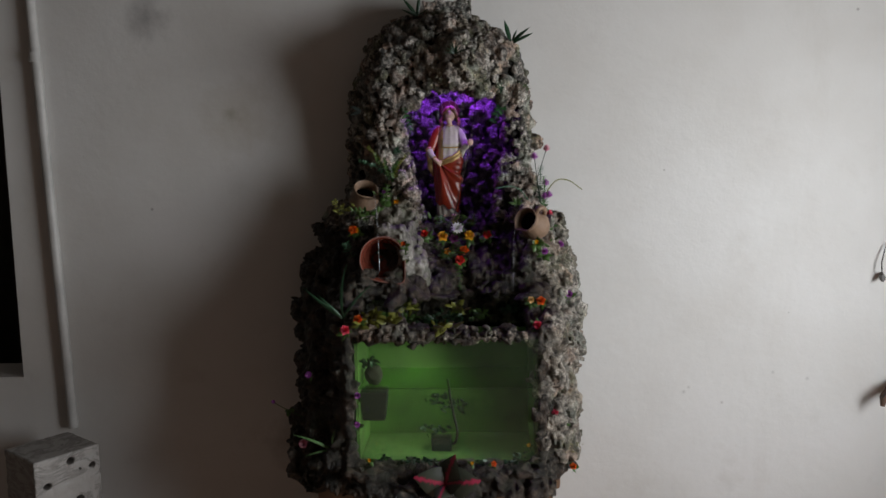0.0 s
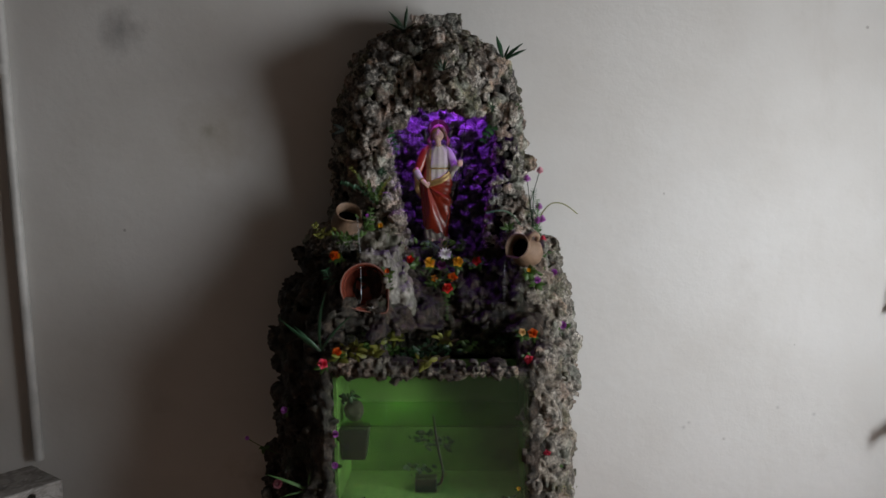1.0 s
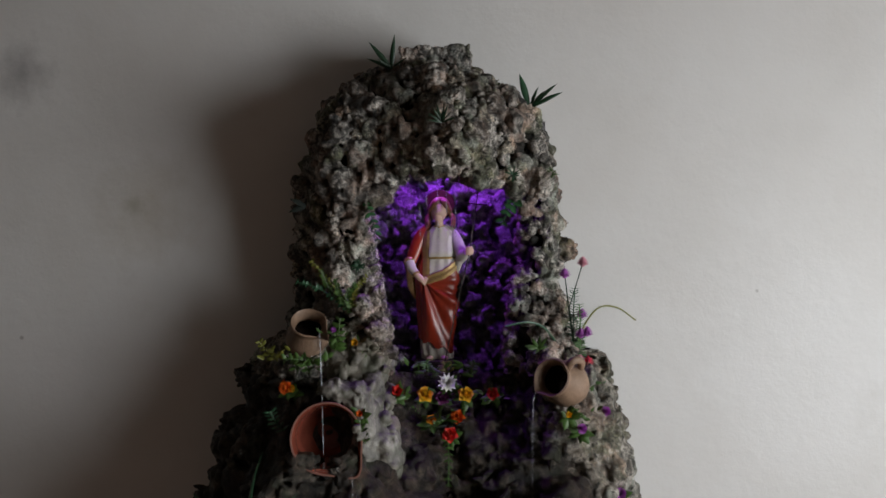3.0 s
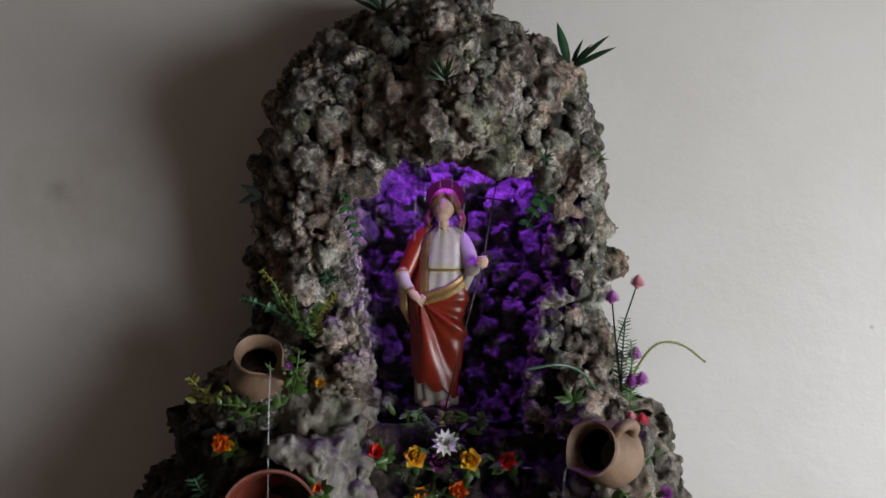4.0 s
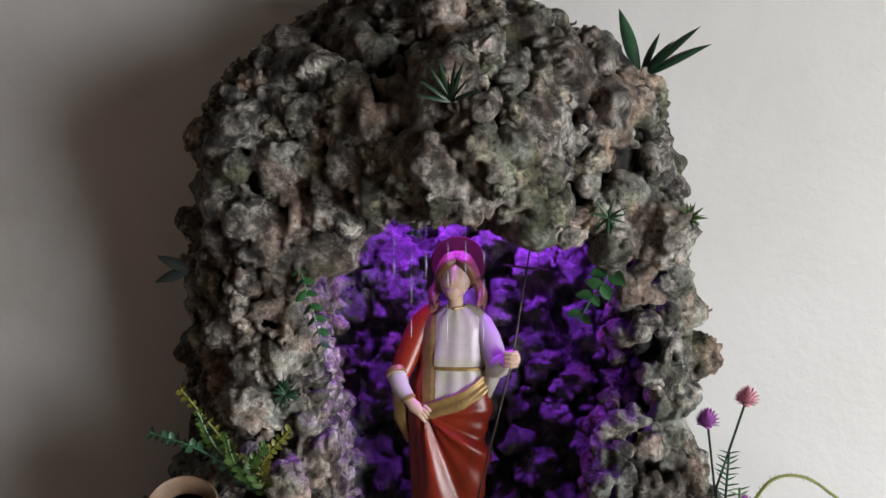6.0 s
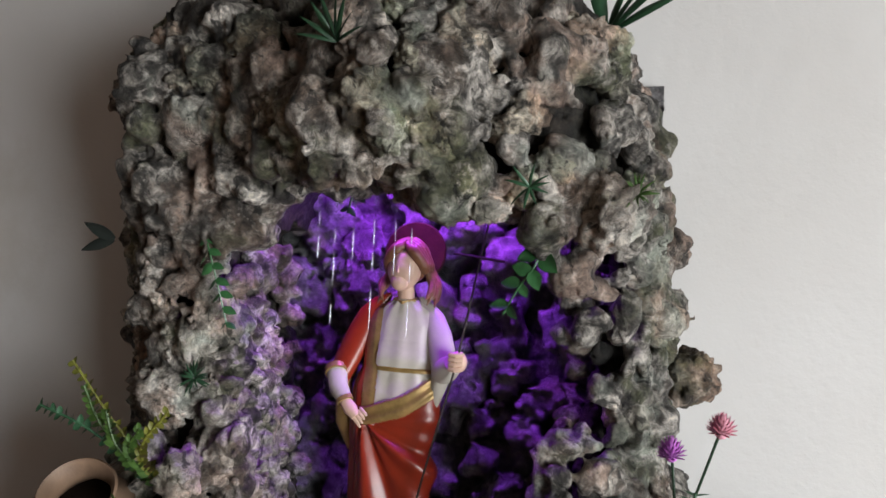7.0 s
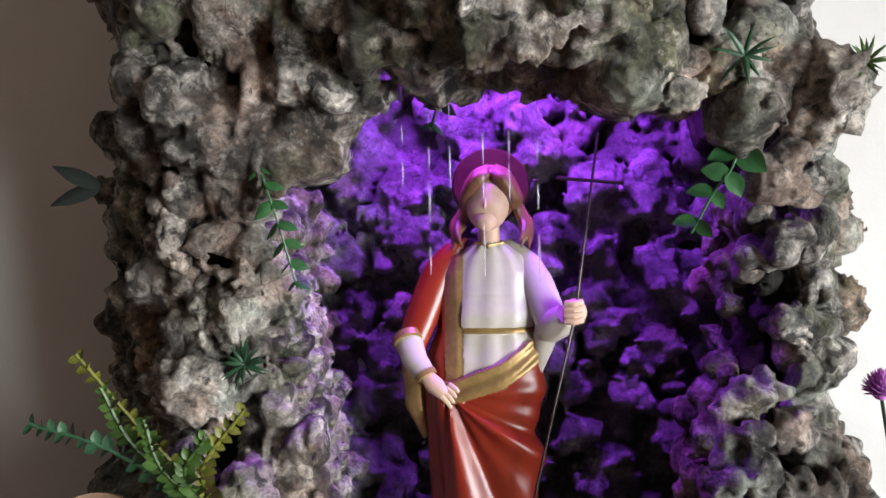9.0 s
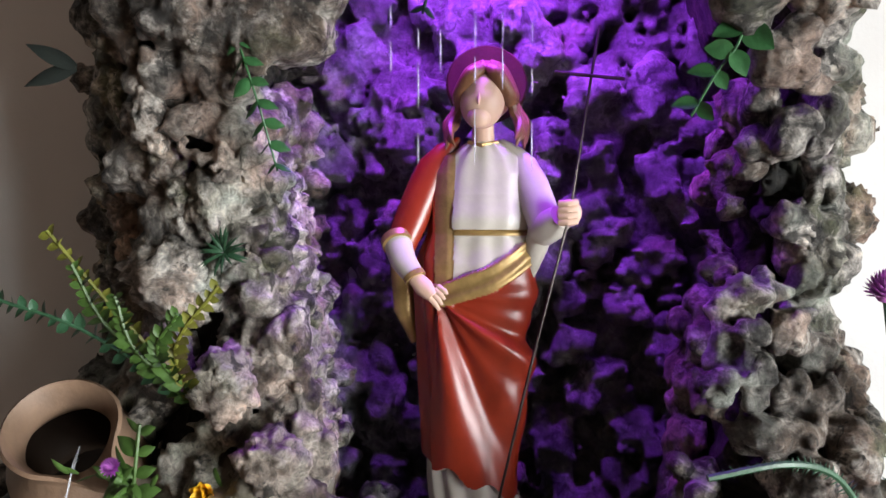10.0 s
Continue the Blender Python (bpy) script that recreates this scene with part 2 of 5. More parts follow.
# ---- implicit rock ----
rng = np.random.default_rng(7)
LATTICE = rng.random((32, 32, 32)).astype(np.float32) * 2 - 1


def value_noise(p, size):
    """Smooth noise from -1 to 1 at the points p, with lumps of about that size."""
    q = p / size
    i = np.floor(q).astype(np.int64)
    f = (q - i).astype(np.float32)
    f = f * f * (3 - 2 * f)
    out = np.zeros(len(p), np.float32)
    for dx in (0, 1):
        for dy in (0, 1):
            for dz in (0, 1):
                w = (f[:, 0] if dx else 1 - f[:, 0]) * (f[:, 1] if dy else 1 - f[:, 1]) * (f[:, 2] if dz else 1 - f[:, 2])
                out += w * LATTICE[(i[:, 0] + dx) % 32, (i[:, 1] + dy) % 32, (i[:, 2] + dz) % 32]
    return out


def smax(a, b, k):
    h = np.clip(0.5 + 0.5 * (a - b) / k, 0, 1)
    return b + (a - b) * h + k * h * (1 - h)


def surface_nets(field, origin, h):
    """Vertices and quads of the surface where the field is zero (inside: negative)."""
    s = field < 0
    core = s[:-1, :-1, :-1]
    mixed = np.zeros(core.shape, bool)
    corners = [(a, b, c) for a in (0, 1) for b in (0, 1) for c in (0, 1)]
    n0, n1, n2 = core.shape
    for a, b, c in corners:
        mixed |= s[a:a + n0, b:b + n1, c:c + n2] != core
    idx = np.argwhere(mixed)
    values = {c: field[idx[:, 0] + c[0], idx[:, 1] + c[1], idx[:, 2] + c[2]] for c in corners}
    total, count = np.zeros((len(idx), 3)), np.zeros(len(idx))
    for c in corners:
        for axis in range(3):
            if c[axis] == 0:
                d = list(c)
                d[axis] = 1
                va, vb = values[c], values[tuple(d)]
                cross = (va < 0) != (vb < 0)
                t = np.where(cross, va / np.where(cross, va - vb, 1), 0)
                place = np.tile(np.array(c, float), (len(idx), 1))
                place[:, axis] += t
                total += place * cross[:, None]
                count += cross
    verts = (idx + total / count[:, None]) * h + np.array(origin)
    ids = np.full(core.shape, -1, np.int64)
    ids[mixed] = np.arange(len(idx))
    quads = []
    for axis in range(3):
        a = [slice(1, -1)] * 3
        b = [slice(1, -1)] * 3
        a[axis], b[axis] = slice(0, -1), slice(1, None)
        sa, sb = s[tuple(a)], s[tuple(b)]
        e = np.argwhere(sa != sb)
        flip = sa[e[:, 0], e[:, 1], e[:, 2]]
        for k in range(3):
            if k != axis:
                e[:, k] += 1
        u, v = [(1, 2), (2, 0), (0, 1)][axis]
        ring = []
        for du, dv in ((-1, -1), (0, -1), (0, 0), (-1, 0)):
            q = e.copy()
            q[:, u] += du
            q[:, v] += dv
            ring.append(ids[q[:, 0], q[:, 1], q[:, 2]])
        ring = np.stack(ring, 1)
        ring[~flip] = ring[~flip][:, ::-1]
        quads.append(ring)
    quads = np.concatenate(quads)
    return verts, quads[(quads >= 0).all(1)]


def without_crumbs(verts, quads, least=200):
    """The mesh without its small loose islands."""
    label = np.arange(len(verts))
    while True:
        low = label[quads].min(axis=1)
        fresh = label.copy()
        for k in range(4):
            np.minimum.at(fresh, quads[:, k], low)
        fresh = fresh[fresh]
        if (fresh == label).all():
            break
        label = fresh
    count = np.bincount(label, minlength=len(verts))
    keep = count[label] >= least
    index = np.cumsum(keep) - 1
    return verts[keep], index[quads[keep[quads[:, 0]]]]


def quad_mesh(name, verts, quads, material, parent, label="", smooth=True, least=200):
    verts, quads = without_crumbs(verts, quads, least)
    me = bpy.data.meshes.new(name)
    me.vertices.add(len(verts))
    me.vertices.foreach_set("co", verts.astype(np.float32).ravel())
    me.loops.add(quads.size)
    me.loops.foreach_set("vertex_index", quads.astype(np.int32).ravel())
    me.polygons.add(len(quads))
    me.polygons.foreach_set("loop_start", np.arange(0, quads.size, 4, dtype=np.int32))
    me.materials.append(material)
    me.update(calc_edges=True)
    me.polygons.foreach_set("use_smooth", np.full(len(quads), smooth))
    ob = new(name, me)
    ob.parent = parent
    return tagged(ob, label)


BASE_Z = 0.71


def outline(z):
    """Left and right edge of the rockwork at each height."""
    left = np.interp(z, [0.70, 0.78, 0.95, 1.20, 1.25, 1.29, 1.40, 1.425, 1.45, 1.52, 1.60, 1.72, 1.80, 1.90, 1.955, 1.975, 2.03],
                     [-0.445, -0.400, -0.390, -0.395, -0.375, -0.350, -0.345, -0.33, -0.262, -0.230, -0.232, -0.230, -0.206, -0.163, -0.10, -0.06, 0.02])
    right = np.interp(z, [0.70, 0.80, 0.90, 1.02, 1.10, 1.18, 1.27, 1.36, 1.40, 1.55, 1.62, 1.78, 1.87, 1.915, 1.96, 1.975, 2.03],
                      [0.38, 0.355, 0.335, 0.345, 0.375, 0.367, 0.348, 0.33, 0.290, 0.258, 0.252, 0.244, 0.216, 0.165, 0.10, 0.085, 0.05])
    return left, right


DEPTH_Z = [0.70, 0.762, 0.782, 1.105, 1.135, 1.20, 1.30, 1.385, 1.50, 1.60, 1.70, 1.75, 1.84, 1.90, 1.955, 1.97, 2.03]
DEPTH_X = {
    -0.46: [1.98, 2.00, 2.00, 2.02, 2.04, 2.08, 2.12, 2.16, 2.2, 2.2, 2.18, 2.18, 2.18, 2.18, 2.18, 2.18, 2.2],
    -0.33: [1.76, 1.82, 1.84, 1.88, 1.92, 1.97, 2.02, 2.06, 2.18, 2.20, 2.20, 2.18, 2.18, 2.18, 2.18, 2.18, 2.2],
    -0.235: [1.725, 1.765, 1.775, 1.79, 1.80, 1.86, 1.94, 2.01, 2.09, 2.10, 2.08, 2.06, 2.06, 2.09, 2.14, 2.16, 2.2],
    -0.14: [1.70, 1.75, 1.775, 1.775, 1.79, 1.86, 1.95, 2.015, 2.045, 2.05, 2.025, 2.01, 1.99, 2.025, 2.08, 2.11, 2.16],
    0.05: [1.695, 1.745, 1.775, 1.775, 1.80, 1.99, 2.06, 2.10, 2.06, 2.05, 2.01, 1.975, 1.955, 1.995, 2.05, 2.085, 2.14],
    0.17: [1.70, 1.75, 1.775, 1.775, 1.80, 1.965, 2.03, 2.07, 2.075, 2.075, 2.03, 2.005, 1.99, 2.02, 2.07, 2.11, 2.16],
    0.25: [1.725, 1.765, 1.775, 1.79, 1.84, 1.935, 1.98, 2.02, 2.09, 2.11, 2.07, 2.05, 2.05, 2.08, 2.13, 2.16, 2.2],
    0.38: [1.85, 1.88, 1.90, 1.95, 1.99, 2.02, 2.06, 2.10, 2.16, 2.18, 2.18, 2.18, 2.18, 2.18, 2.18, 2.18, 2.2],
}


def depth(x, z):
    """y of the rock's front at (x, z), on a grid."""
    xs = np.array(list(DEPTH_X))
    table = np.stack([np.interp(z, DEPTH_Z, row) for row in DEPTH_X.values()])
    i = np.clip(np.searchsorted(xs, x) - 1, 0, len(xs) - 2)
    t = np.clip((x - xs[i]) / (xs[i + 1] - xs[i]), 0, 1)
    t = (t * t * (3 - 2 * t))[:, None]
    grid = np.stack(np.meshgrid(x, [0.31], z, indexing="ij"), -1).reshape(-1, 3)
    mass = value_noise(grid, 0.085).reshape(len(x), len(z))       # boulders and the gaps between them
    return table[i] * (1 - t) + table[i + 1] * t - 0.030 * mass * np.clip((z - 1.45) / 0.08, 0, 1)[None, :]


def niche_distance(x, y, z):
    """Negative inside the hollow behind the statue."""
    widen = 0.03 * np.clip((y - 2.03) / 0.06, 0, 1)[None, :, None]
    left = np.interp(z, [1.36, 1.45, 1.55, 1.62, 1.70], [-0.052, -0.060, -0.072, -0.085, -0.098])[None, None, :]
    right = np.interp(z, [1.36, 1.42, 1.55, 1.70], [0.142, 0.154, 0.174, 0.194])[None, None, :]
    top = np.interp(x, [-0.11, -0.085, -0.05, -0.02, 0.03, 0.10, 0.15, 0.19], [1.715, 1.732, 1.752, 1.768, 1.770, 1.758, 1.748, 1.722])[:, None, None]
    floor = np.interp(x, [-0.1, 0.0, 0.06, 0.2], [1.40, 1.388, 1.388, 1.40])[:, None, None]
    d = np.maximum(left - widen - x[:, None, None], x[:, None, None] - right - 0.3 * widen)
    hood = 0.116 * np.clip((y - 2.050) / 0.035, 0, 1)[None, :, None]     # hollow behind the lip, for the light strip
    hood = hood * (np.clip((x + 0.115) / 0.03, 0, 1) * np.clip((0.185 - x) / 0.03, 0, 1))[:, None, None]
    d = smax(d, z[None, None, :] - top - hood, 0.02)
    d = np.maximum(d, floor - z[None, None, :])
    return np.maximum(d, y[None, :, None] - 2.232)


def box_distance(x, y, z, x0, x1, y0, y1, z0, z1):
    d = np.maximum(x0 - x, x - x1)[:, None, None]
    d = np.maximum(d, np.maximum(y0 - y, y - y1)[None, :, None])
    return np.maximum(d, np.maximum(z0 - z, z - z1)[None, None, :])


TANK = (-0.232, 0.255, 0.772, 1.102)     # x0, x1, z0, z1 of the pane


def body_field(x, y, z):
    left, right = outline(z)
    back = 0.032 * np.clip((y - 2.08) / 0.07, 0, 1)[None, :, None] * np.clip((z - 1.45) / 0.05, 0, 1)[None, None, :]   # wider against the wall
    out = np.maximum((left[None, :] - x[:, None])[:, None, :] - back, (x[:, None] - right[None, :])[:, None, :])
    front = 0.8 * (depth(x, z)[:, None, :] - y[None, :, None])
    d = smax(front, out, 0.06)
    d = np.maximum(d, np.maximum(BASE_Z - z, z - 1.968)[None, None, :])
    d = smax(d, -niche_distance(x, y, z), 0.012)
    x0, x1, z0, z1 = TANK
    d = smax(d, -box_distance(x, y, z, x0, x1, 1.5, 2.12, z0, z1), 0.012)
    d = smax(d, -box_distance(x, y, z, -0.20, 0.235, 1.808, 2.0, 1.05, 1.19), 0.012)
    gap = [axis - c for axis, c in zip((x, y, z), (-0.172, 1.928, 1.302))]
    bowl = np.sqrt((gap[0] ** 2)[:, None, None] + (gap[1] ** 2)[None, :, None] + (gap[2] ** 2)[None, None, :]) - 0.066
    d = smax(d, -bowl, 0.008)
    return np.maximum(d, y[None, :, None] - WALL_Y + 0.004).astype(np.float32)


def axes(x0, x1, y0, y1, z0, z1, h):
    return [np.arange(a, b, h) for a, b in ((x0, x1), (y0, y1), (z0, z1))]


def add_blobs(d, ax, h, blobs, k, power=2):
    """Joins knobs (centre, radii, turn) softly onto the field; a high power makes them blocky."""
    x, y, z = ax
    for c, r, turn in blobs:
        reach = r.max() + 0.008
        lo = [max(0, int((c[a] - reach - ax[a][0]) / h)) for a in range(3)]
        hi = [min(len(ax[a]), int((c[a] + reach - ax[a][0]) / h) + 2) for a in range(3)]
        if any(lo[a] >= hi[a] for a in range(3)):
            continue
        p = np.stack(np.meshgrid(*[ax[a][lo[a]:hi[a]] - c[a] for a in range(3)], indexing="ij"), -1) @ turn
        b = (((np.abs(p / r) ** power).sum(-1) ** (1 / power) - 1) * r.min()).astype(np.float32)
        view = d[lo[0]:hi[0], lo[1]:hi[1], lo[2]:hi[2]]
        t = np.clip(0.5 + 0.5 * (view - b) / k, 0, 1)
        view[...] = view + (b - view) * t - k * t * (1 - t)


def roughen(d, ax, layers, pit=0.014, pit_size=0.02):
    """Billowing lumps with sharp creases between them, and pits."""
    near = np.argwhere(np.abs(d) < 0.025)
    p = np.stack([ax[a][near[:, a]] for a in range(3)], 1)
    shift = sum(amount * (0.55 - 2 * np.abs(value_noise(p + 7.3 * i, size))) for i, (size, amount) in enumerate(layers))
    shift += pit * np.clip(value_noise(p + 91.7, pit_size) - 0.3, 0, 1)
    d[near[:, 0], near[:, 1], near[:, 2]] += shift.astype(np.float32)


def random_turn():
    q = rng.normal(size=4)
    w, a, b, c = q / np.linalg.norm(q)
    return np.array([[1 - 2 * (b * b + c * c), 2 * (a * b - c * w), 2 * (a * c + b * w)],
                     [2 * (a * b + c * w), 1 - 2 * (a * a + c * c), 2 * (b * c - a * w)],
                     [2 * (a * c - b * w), 2 * (b * c + a * w), 1 - 2 * (a * a + b * b)]])


def scatter_blobs(count, spots, small, large, sink, stretch=1.0):
    """Knobs at random spots of a surface; sink: how deep they sit, in radii; stretch: how much taller than wide."""
    blobs = []
    for i in rng.choice(len(spots), count):
        size = small + (large - small) * rng.random() ** 1.7
        r = size * np.array([1.0, rng.uniform(0.75, 1.0), rng.uniform(0.65, 0.95) * stretch])
        lean = rng.normal() * 0.4
        upright = np.array([[math.cos(lean), 0, math.sin(lean)], [0, 1, 0], [-math.sin(lean), 0, math.cos(lean)]])
        blobs.append((spots[i] + rng.normal(size=3) * 0.003 + np.array([0, sink * size, 0]), r, upright if stretch > 1 else random_turn()))
    return blobs


shrine = thing("grotto_shrine", (0, 0, 0), "home-made tufa rock grotto fountain with niche and fish tank", "grotto")

# spots on the plain form, to set knobs on
coarse = axes(-0.52, 0.46, 1.66, 2.26, 0.70, 2.06, 0.008)
spots, _ = surface_nets(body_field(*coarse), [a[0] for a in coarse], 0.008)
spots = spots[spots[:, 1] < 2.225]
in_niche = (spots[:, 0] > -0.14) & (spots[:, 0] < 0.23) & (spots[:, 2] > 1.36) & (spots[:, 2] < 1.80) & (spots[:, 1] > 2.04)
in_niche |= (spots[:, 0] > -0.15) & (spots[:, 0] < 0.215) & (spots[:, 2] > 1.79) & (spots[:, 2] < 1.90) & (spots[:, 1] > 2.075)
in_tank = (spots[:, 0] > -0.24) & (spots[:, 0] < 0.26) & (spots[:, 2] > 0.74) & (spots[:, 2] < 1.17) & (spots[:, 1] > 1.795)
free = spots[~in_niche & ~in_tank]
SEAM = 1.39
high = free[free[:, 2] > SEAM - 0.03]
slope = (free[:, 0] < -0.02) & (free[:, 0] > -0.2) & (free[:, 2] > 1.15) & (free[:, 2] < 1.50)   # smooth cemented flank
hollow = np.linalg.norm(free - np.array([-0.172, 1.905, 1.302]), axis=1) < 0.085
rim = (free[:, 2] > 1.085) & (free[:, 2] < 1.16) & (free[:, 1] < 1.84) & (np.abs(free[:, 0] - 0.01) < 0.225)
rim_spots = free[rim]
reveal = spots[in_niche & (spots[:, 1] < 2.19) & (spots[:, 2] < 1.70) & (np.abs(spots[:, 0] - 0.055) > 0.10)]
edge = (np.abs(free[:, 0] - 0.01) < 0.262) & (np.abs(free[:, 2] - 0.938) < 0.188) & (free[:, 1] < 1.80)
edge_spots = free[edge & ~rim]
bed = (np.abs(free[:, 0] - 0.035) < 0.11) & (free[:, 2] > 1.255) & (free[:, 1] > 1.99)          # where the bunch of flowers stands
low = free[~hollow & ~rim & ~edge & ~bed & (free[:, 2] <= SEAM + 0.03) & ~slope]
high = high[~((high[:, 0] < -0.04) & (high[:, 0] > -0.19) & (high[:, 2] < 1.50))]

# arch body with gap shade put into its dark colour, tufa stones over it
h = 0.0034
ax = axes(-0.40, 0.42, 1.87, 2.26, SEAM - 0.006, 2.06, h)
field = body_field(*ax) + 0.015
roughen(field, ax, [(0.026, 0.005), (0.012, 0.004), (0.0075, 0.002)], 0.012)
quad_mesh("rock_arch", *surface_nets(field, [a[0] for a in ax], h), GAP_DARK, shrine, "dark mortar between the stones of the arch")

h = 0.0026
ax = axes(-0.40, 0.42, 1.87, 2.26, SEAM - 0.006, 2.06, h)
field = np.full([len(a) for a in ax], 0.05, np.float32)
add_blobs(field, ax, h, scatter_blobs(300, high, 0.014, 0.031, 0.16), 0.0010)
add_blobs(field, ax, h, scatter_blobs(1150, high, 0.007, 0.0145, 0.25, 1.5), 0.0008)
add_blobs(field, ax, h, scatter_blobs(200, reveal, 0.010, 0.017, 0.0), 0.003)
roughen(field, ax, [(0.026, 0.0040), (0.012, 0.0026), (0.0065, 0.0016)], 0.010)
field = np.maximum(field, (ax[1] - WALL_Y + 0.004)[None, :, None]).astype(np.float32)
quad_mesh("tufa_crust", *surface_nets(field, [a[0] for a in ax], h), ROCK, shrine, "knobbly grey-brown tufa stones set in mortar", least=60)

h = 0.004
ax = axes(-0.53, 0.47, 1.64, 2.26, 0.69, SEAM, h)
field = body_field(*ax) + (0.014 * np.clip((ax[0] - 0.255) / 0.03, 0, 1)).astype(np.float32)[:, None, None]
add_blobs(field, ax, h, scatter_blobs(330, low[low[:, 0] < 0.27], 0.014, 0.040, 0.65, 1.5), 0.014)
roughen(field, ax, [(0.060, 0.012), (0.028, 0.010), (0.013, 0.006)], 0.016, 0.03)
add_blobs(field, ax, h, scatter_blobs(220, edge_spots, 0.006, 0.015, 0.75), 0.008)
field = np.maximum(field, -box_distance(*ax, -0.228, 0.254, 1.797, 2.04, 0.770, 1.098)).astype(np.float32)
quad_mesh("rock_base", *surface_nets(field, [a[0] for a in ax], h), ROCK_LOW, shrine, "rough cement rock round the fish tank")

# small stones along the rim of the tank
h = 0.0028
ax = axes(-0.24, 0.26, 1.74, 1.88, 1.06, 1.17, h)
field = np.full([len(a) for a in ax], 0.05, np.float32)
add_blobs(field, ax, h, scatter_blobs(330, rim_spots, 0.006, 0.013, 0.25), 0.002)
roughen(field, ax, [(0.014, 0.0030), (0.007, 0.0018)], 0.008)
quad_mesh("tank_rim", *surface_nets(field, [a[0] for a in ax], h), ROCK_RIM, shrine, "brownish small stones along the tank's rim", least=60)

# block of stone on the crown
h = 0.003
ax = axes(-0.08, 0.14, 2.03, 2.22, 1.93, 2.05, h)
field = box_distance(*ax, -0.042, 0.092, 2.075, 2.19, 1.94, 2.012).astype(np.float32)
roughen(field, ax, [(0.03, 0.004), (0.012, 0.003), (0.006, 0.0015)], 0.006)
quad_mesh("crown_stone", *surface_nets(field, [a[0] for a in ax], h), ROCK, shrine, "flat block of tufa on the crown")

# rubble stones lining the niche
h = 0.003
ax = axes(-0.16, 0.25, 2.10, 2.25, 1.36, 1.89, h)
field = np.broadcast_to((2.234 - ax[1])[None, :, None], [len(a) for a in ax]).astype(np.float32).copy()
blobs = []
rng = np.random.default_rng(21)
for row in range(15):
    for column in range(11):
        c = np.array([-0.145 + 0.037 * (column + 0.5 * (row % 2)) + rng.normal() * 0.008, rng.uniform(2.217, 2.233), 1.375 + 0.034 * row + rng.normal() * 0.007])
        tilt, lean = rng.normal() * 0.5, rng.normal() * 0.25
        spin = np.array([[math.cos(tilt), 0, math.sin(tilt)], [0, 1, 0], [-math.sin(tilt), 0, math.cos(tilt)]]) @ np.array([[1, 0, 0], [0, math.cos(lean), -math.sin(lean)], [0, math.sin(lean), math.cos(lean)]])
        s = rng.uniform(0.011, 0.022)
        blobs.append((c, np.array([s * rng.uniform(0.7, 1.1), 0.9 * s, s * rng.uniform(0.8, 1.5)]), spin))
add_blobs(field, ax, h, blobs, 0.002, 5)
roughen(field, ax, [(0.022, 0.003), (0.010, 0.003), (0.006, 0.0012)], 0.010)
quad_mesh("niche_lining", *surface_nets(field, [a[0] for a in ax], h), ROCK_WET, shrine, "dark wet stones lining the niche")

# smooth cemented flank between the pot and the niche
h = 0.004
ax = axes(-0.24, 0.0, 1.88, 2.14, 1.16, 1.53, h)
field = np.full([len(a) for a in ax], 0.05, np.float32)
add_blobs(field, ax, h, [(np.array(c), np.array(r), np.eye(3)) for c, r in (((-0.098, 2.060, 1.375), (0.040, 0.050, 0.080)), ((-0.126, 2.062, 1.420), (0.060, 0.045, 0.055)), ((-0.158, 2.045, 1.395), (0.045, 0.036, 0.044)), ((-0.080, 2.035, 1.305), (0.034, 0.050, 0.070)), ((-0.088, 2.010, 1.240), (0.040, 0.050, 0.055)), ((-0.104, 1.966, 1.315), (0.020, 0.042, 0.060)), ((-0.135, 1.965, 1.372), (0.042, 0.040, 0.018)), ((-0.085, 1.985, 1.275), (0.030, 0.045, 0.060)), ((-0.064, 1.982, 1.232), (0.040, 0.045, 0.058)))], 0.02)
roughen(field, ax, [(0.05, 0.008), (0.020, 0.0045), (0.010, 0.0030)], 0.014)
quad_mesh("cement_flank", *surface_nets(field, [a[0] for a in ax], h), CEMENT, shrine, "smooth grey cement flank streaked by water")

# pale stones beside the tank, toned lighter still for window light on this flank
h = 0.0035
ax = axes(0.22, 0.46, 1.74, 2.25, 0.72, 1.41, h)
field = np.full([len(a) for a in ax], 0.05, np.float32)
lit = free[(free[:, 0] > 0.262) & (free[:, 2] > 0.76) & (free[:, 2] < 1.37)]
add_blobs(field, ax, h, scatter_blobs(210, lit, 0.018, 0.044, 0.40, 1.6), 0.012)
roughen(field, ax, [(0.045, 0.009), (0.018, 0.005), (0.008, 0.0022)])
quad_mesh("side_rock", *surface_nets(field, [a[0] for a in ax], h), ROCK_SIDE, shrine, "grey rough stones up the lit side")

# pale small stones on the niche reveal, lightened for its LED and window light
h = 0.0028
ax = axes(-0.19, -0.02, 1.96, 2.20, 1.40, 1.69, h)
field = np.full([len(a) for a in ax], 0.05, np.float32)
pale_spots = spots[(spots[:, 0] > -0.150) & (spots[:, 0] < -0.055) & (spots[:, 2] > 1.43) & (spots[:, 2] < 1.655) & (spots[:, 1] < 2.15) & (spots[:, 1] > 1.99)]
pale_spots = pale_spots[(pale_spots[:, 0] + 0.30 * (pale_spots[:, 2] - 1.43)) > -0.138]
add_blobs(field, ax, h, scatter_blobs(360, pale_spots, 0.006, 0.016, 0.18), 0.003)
roughen(field, ax, [(0.015, 0.004), (0.008, 0.003), (0.005, 0.0012)])
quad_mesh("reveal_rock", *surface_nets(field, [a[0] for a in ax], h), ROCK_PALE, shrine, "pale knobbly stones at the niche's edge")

# ---- room ----


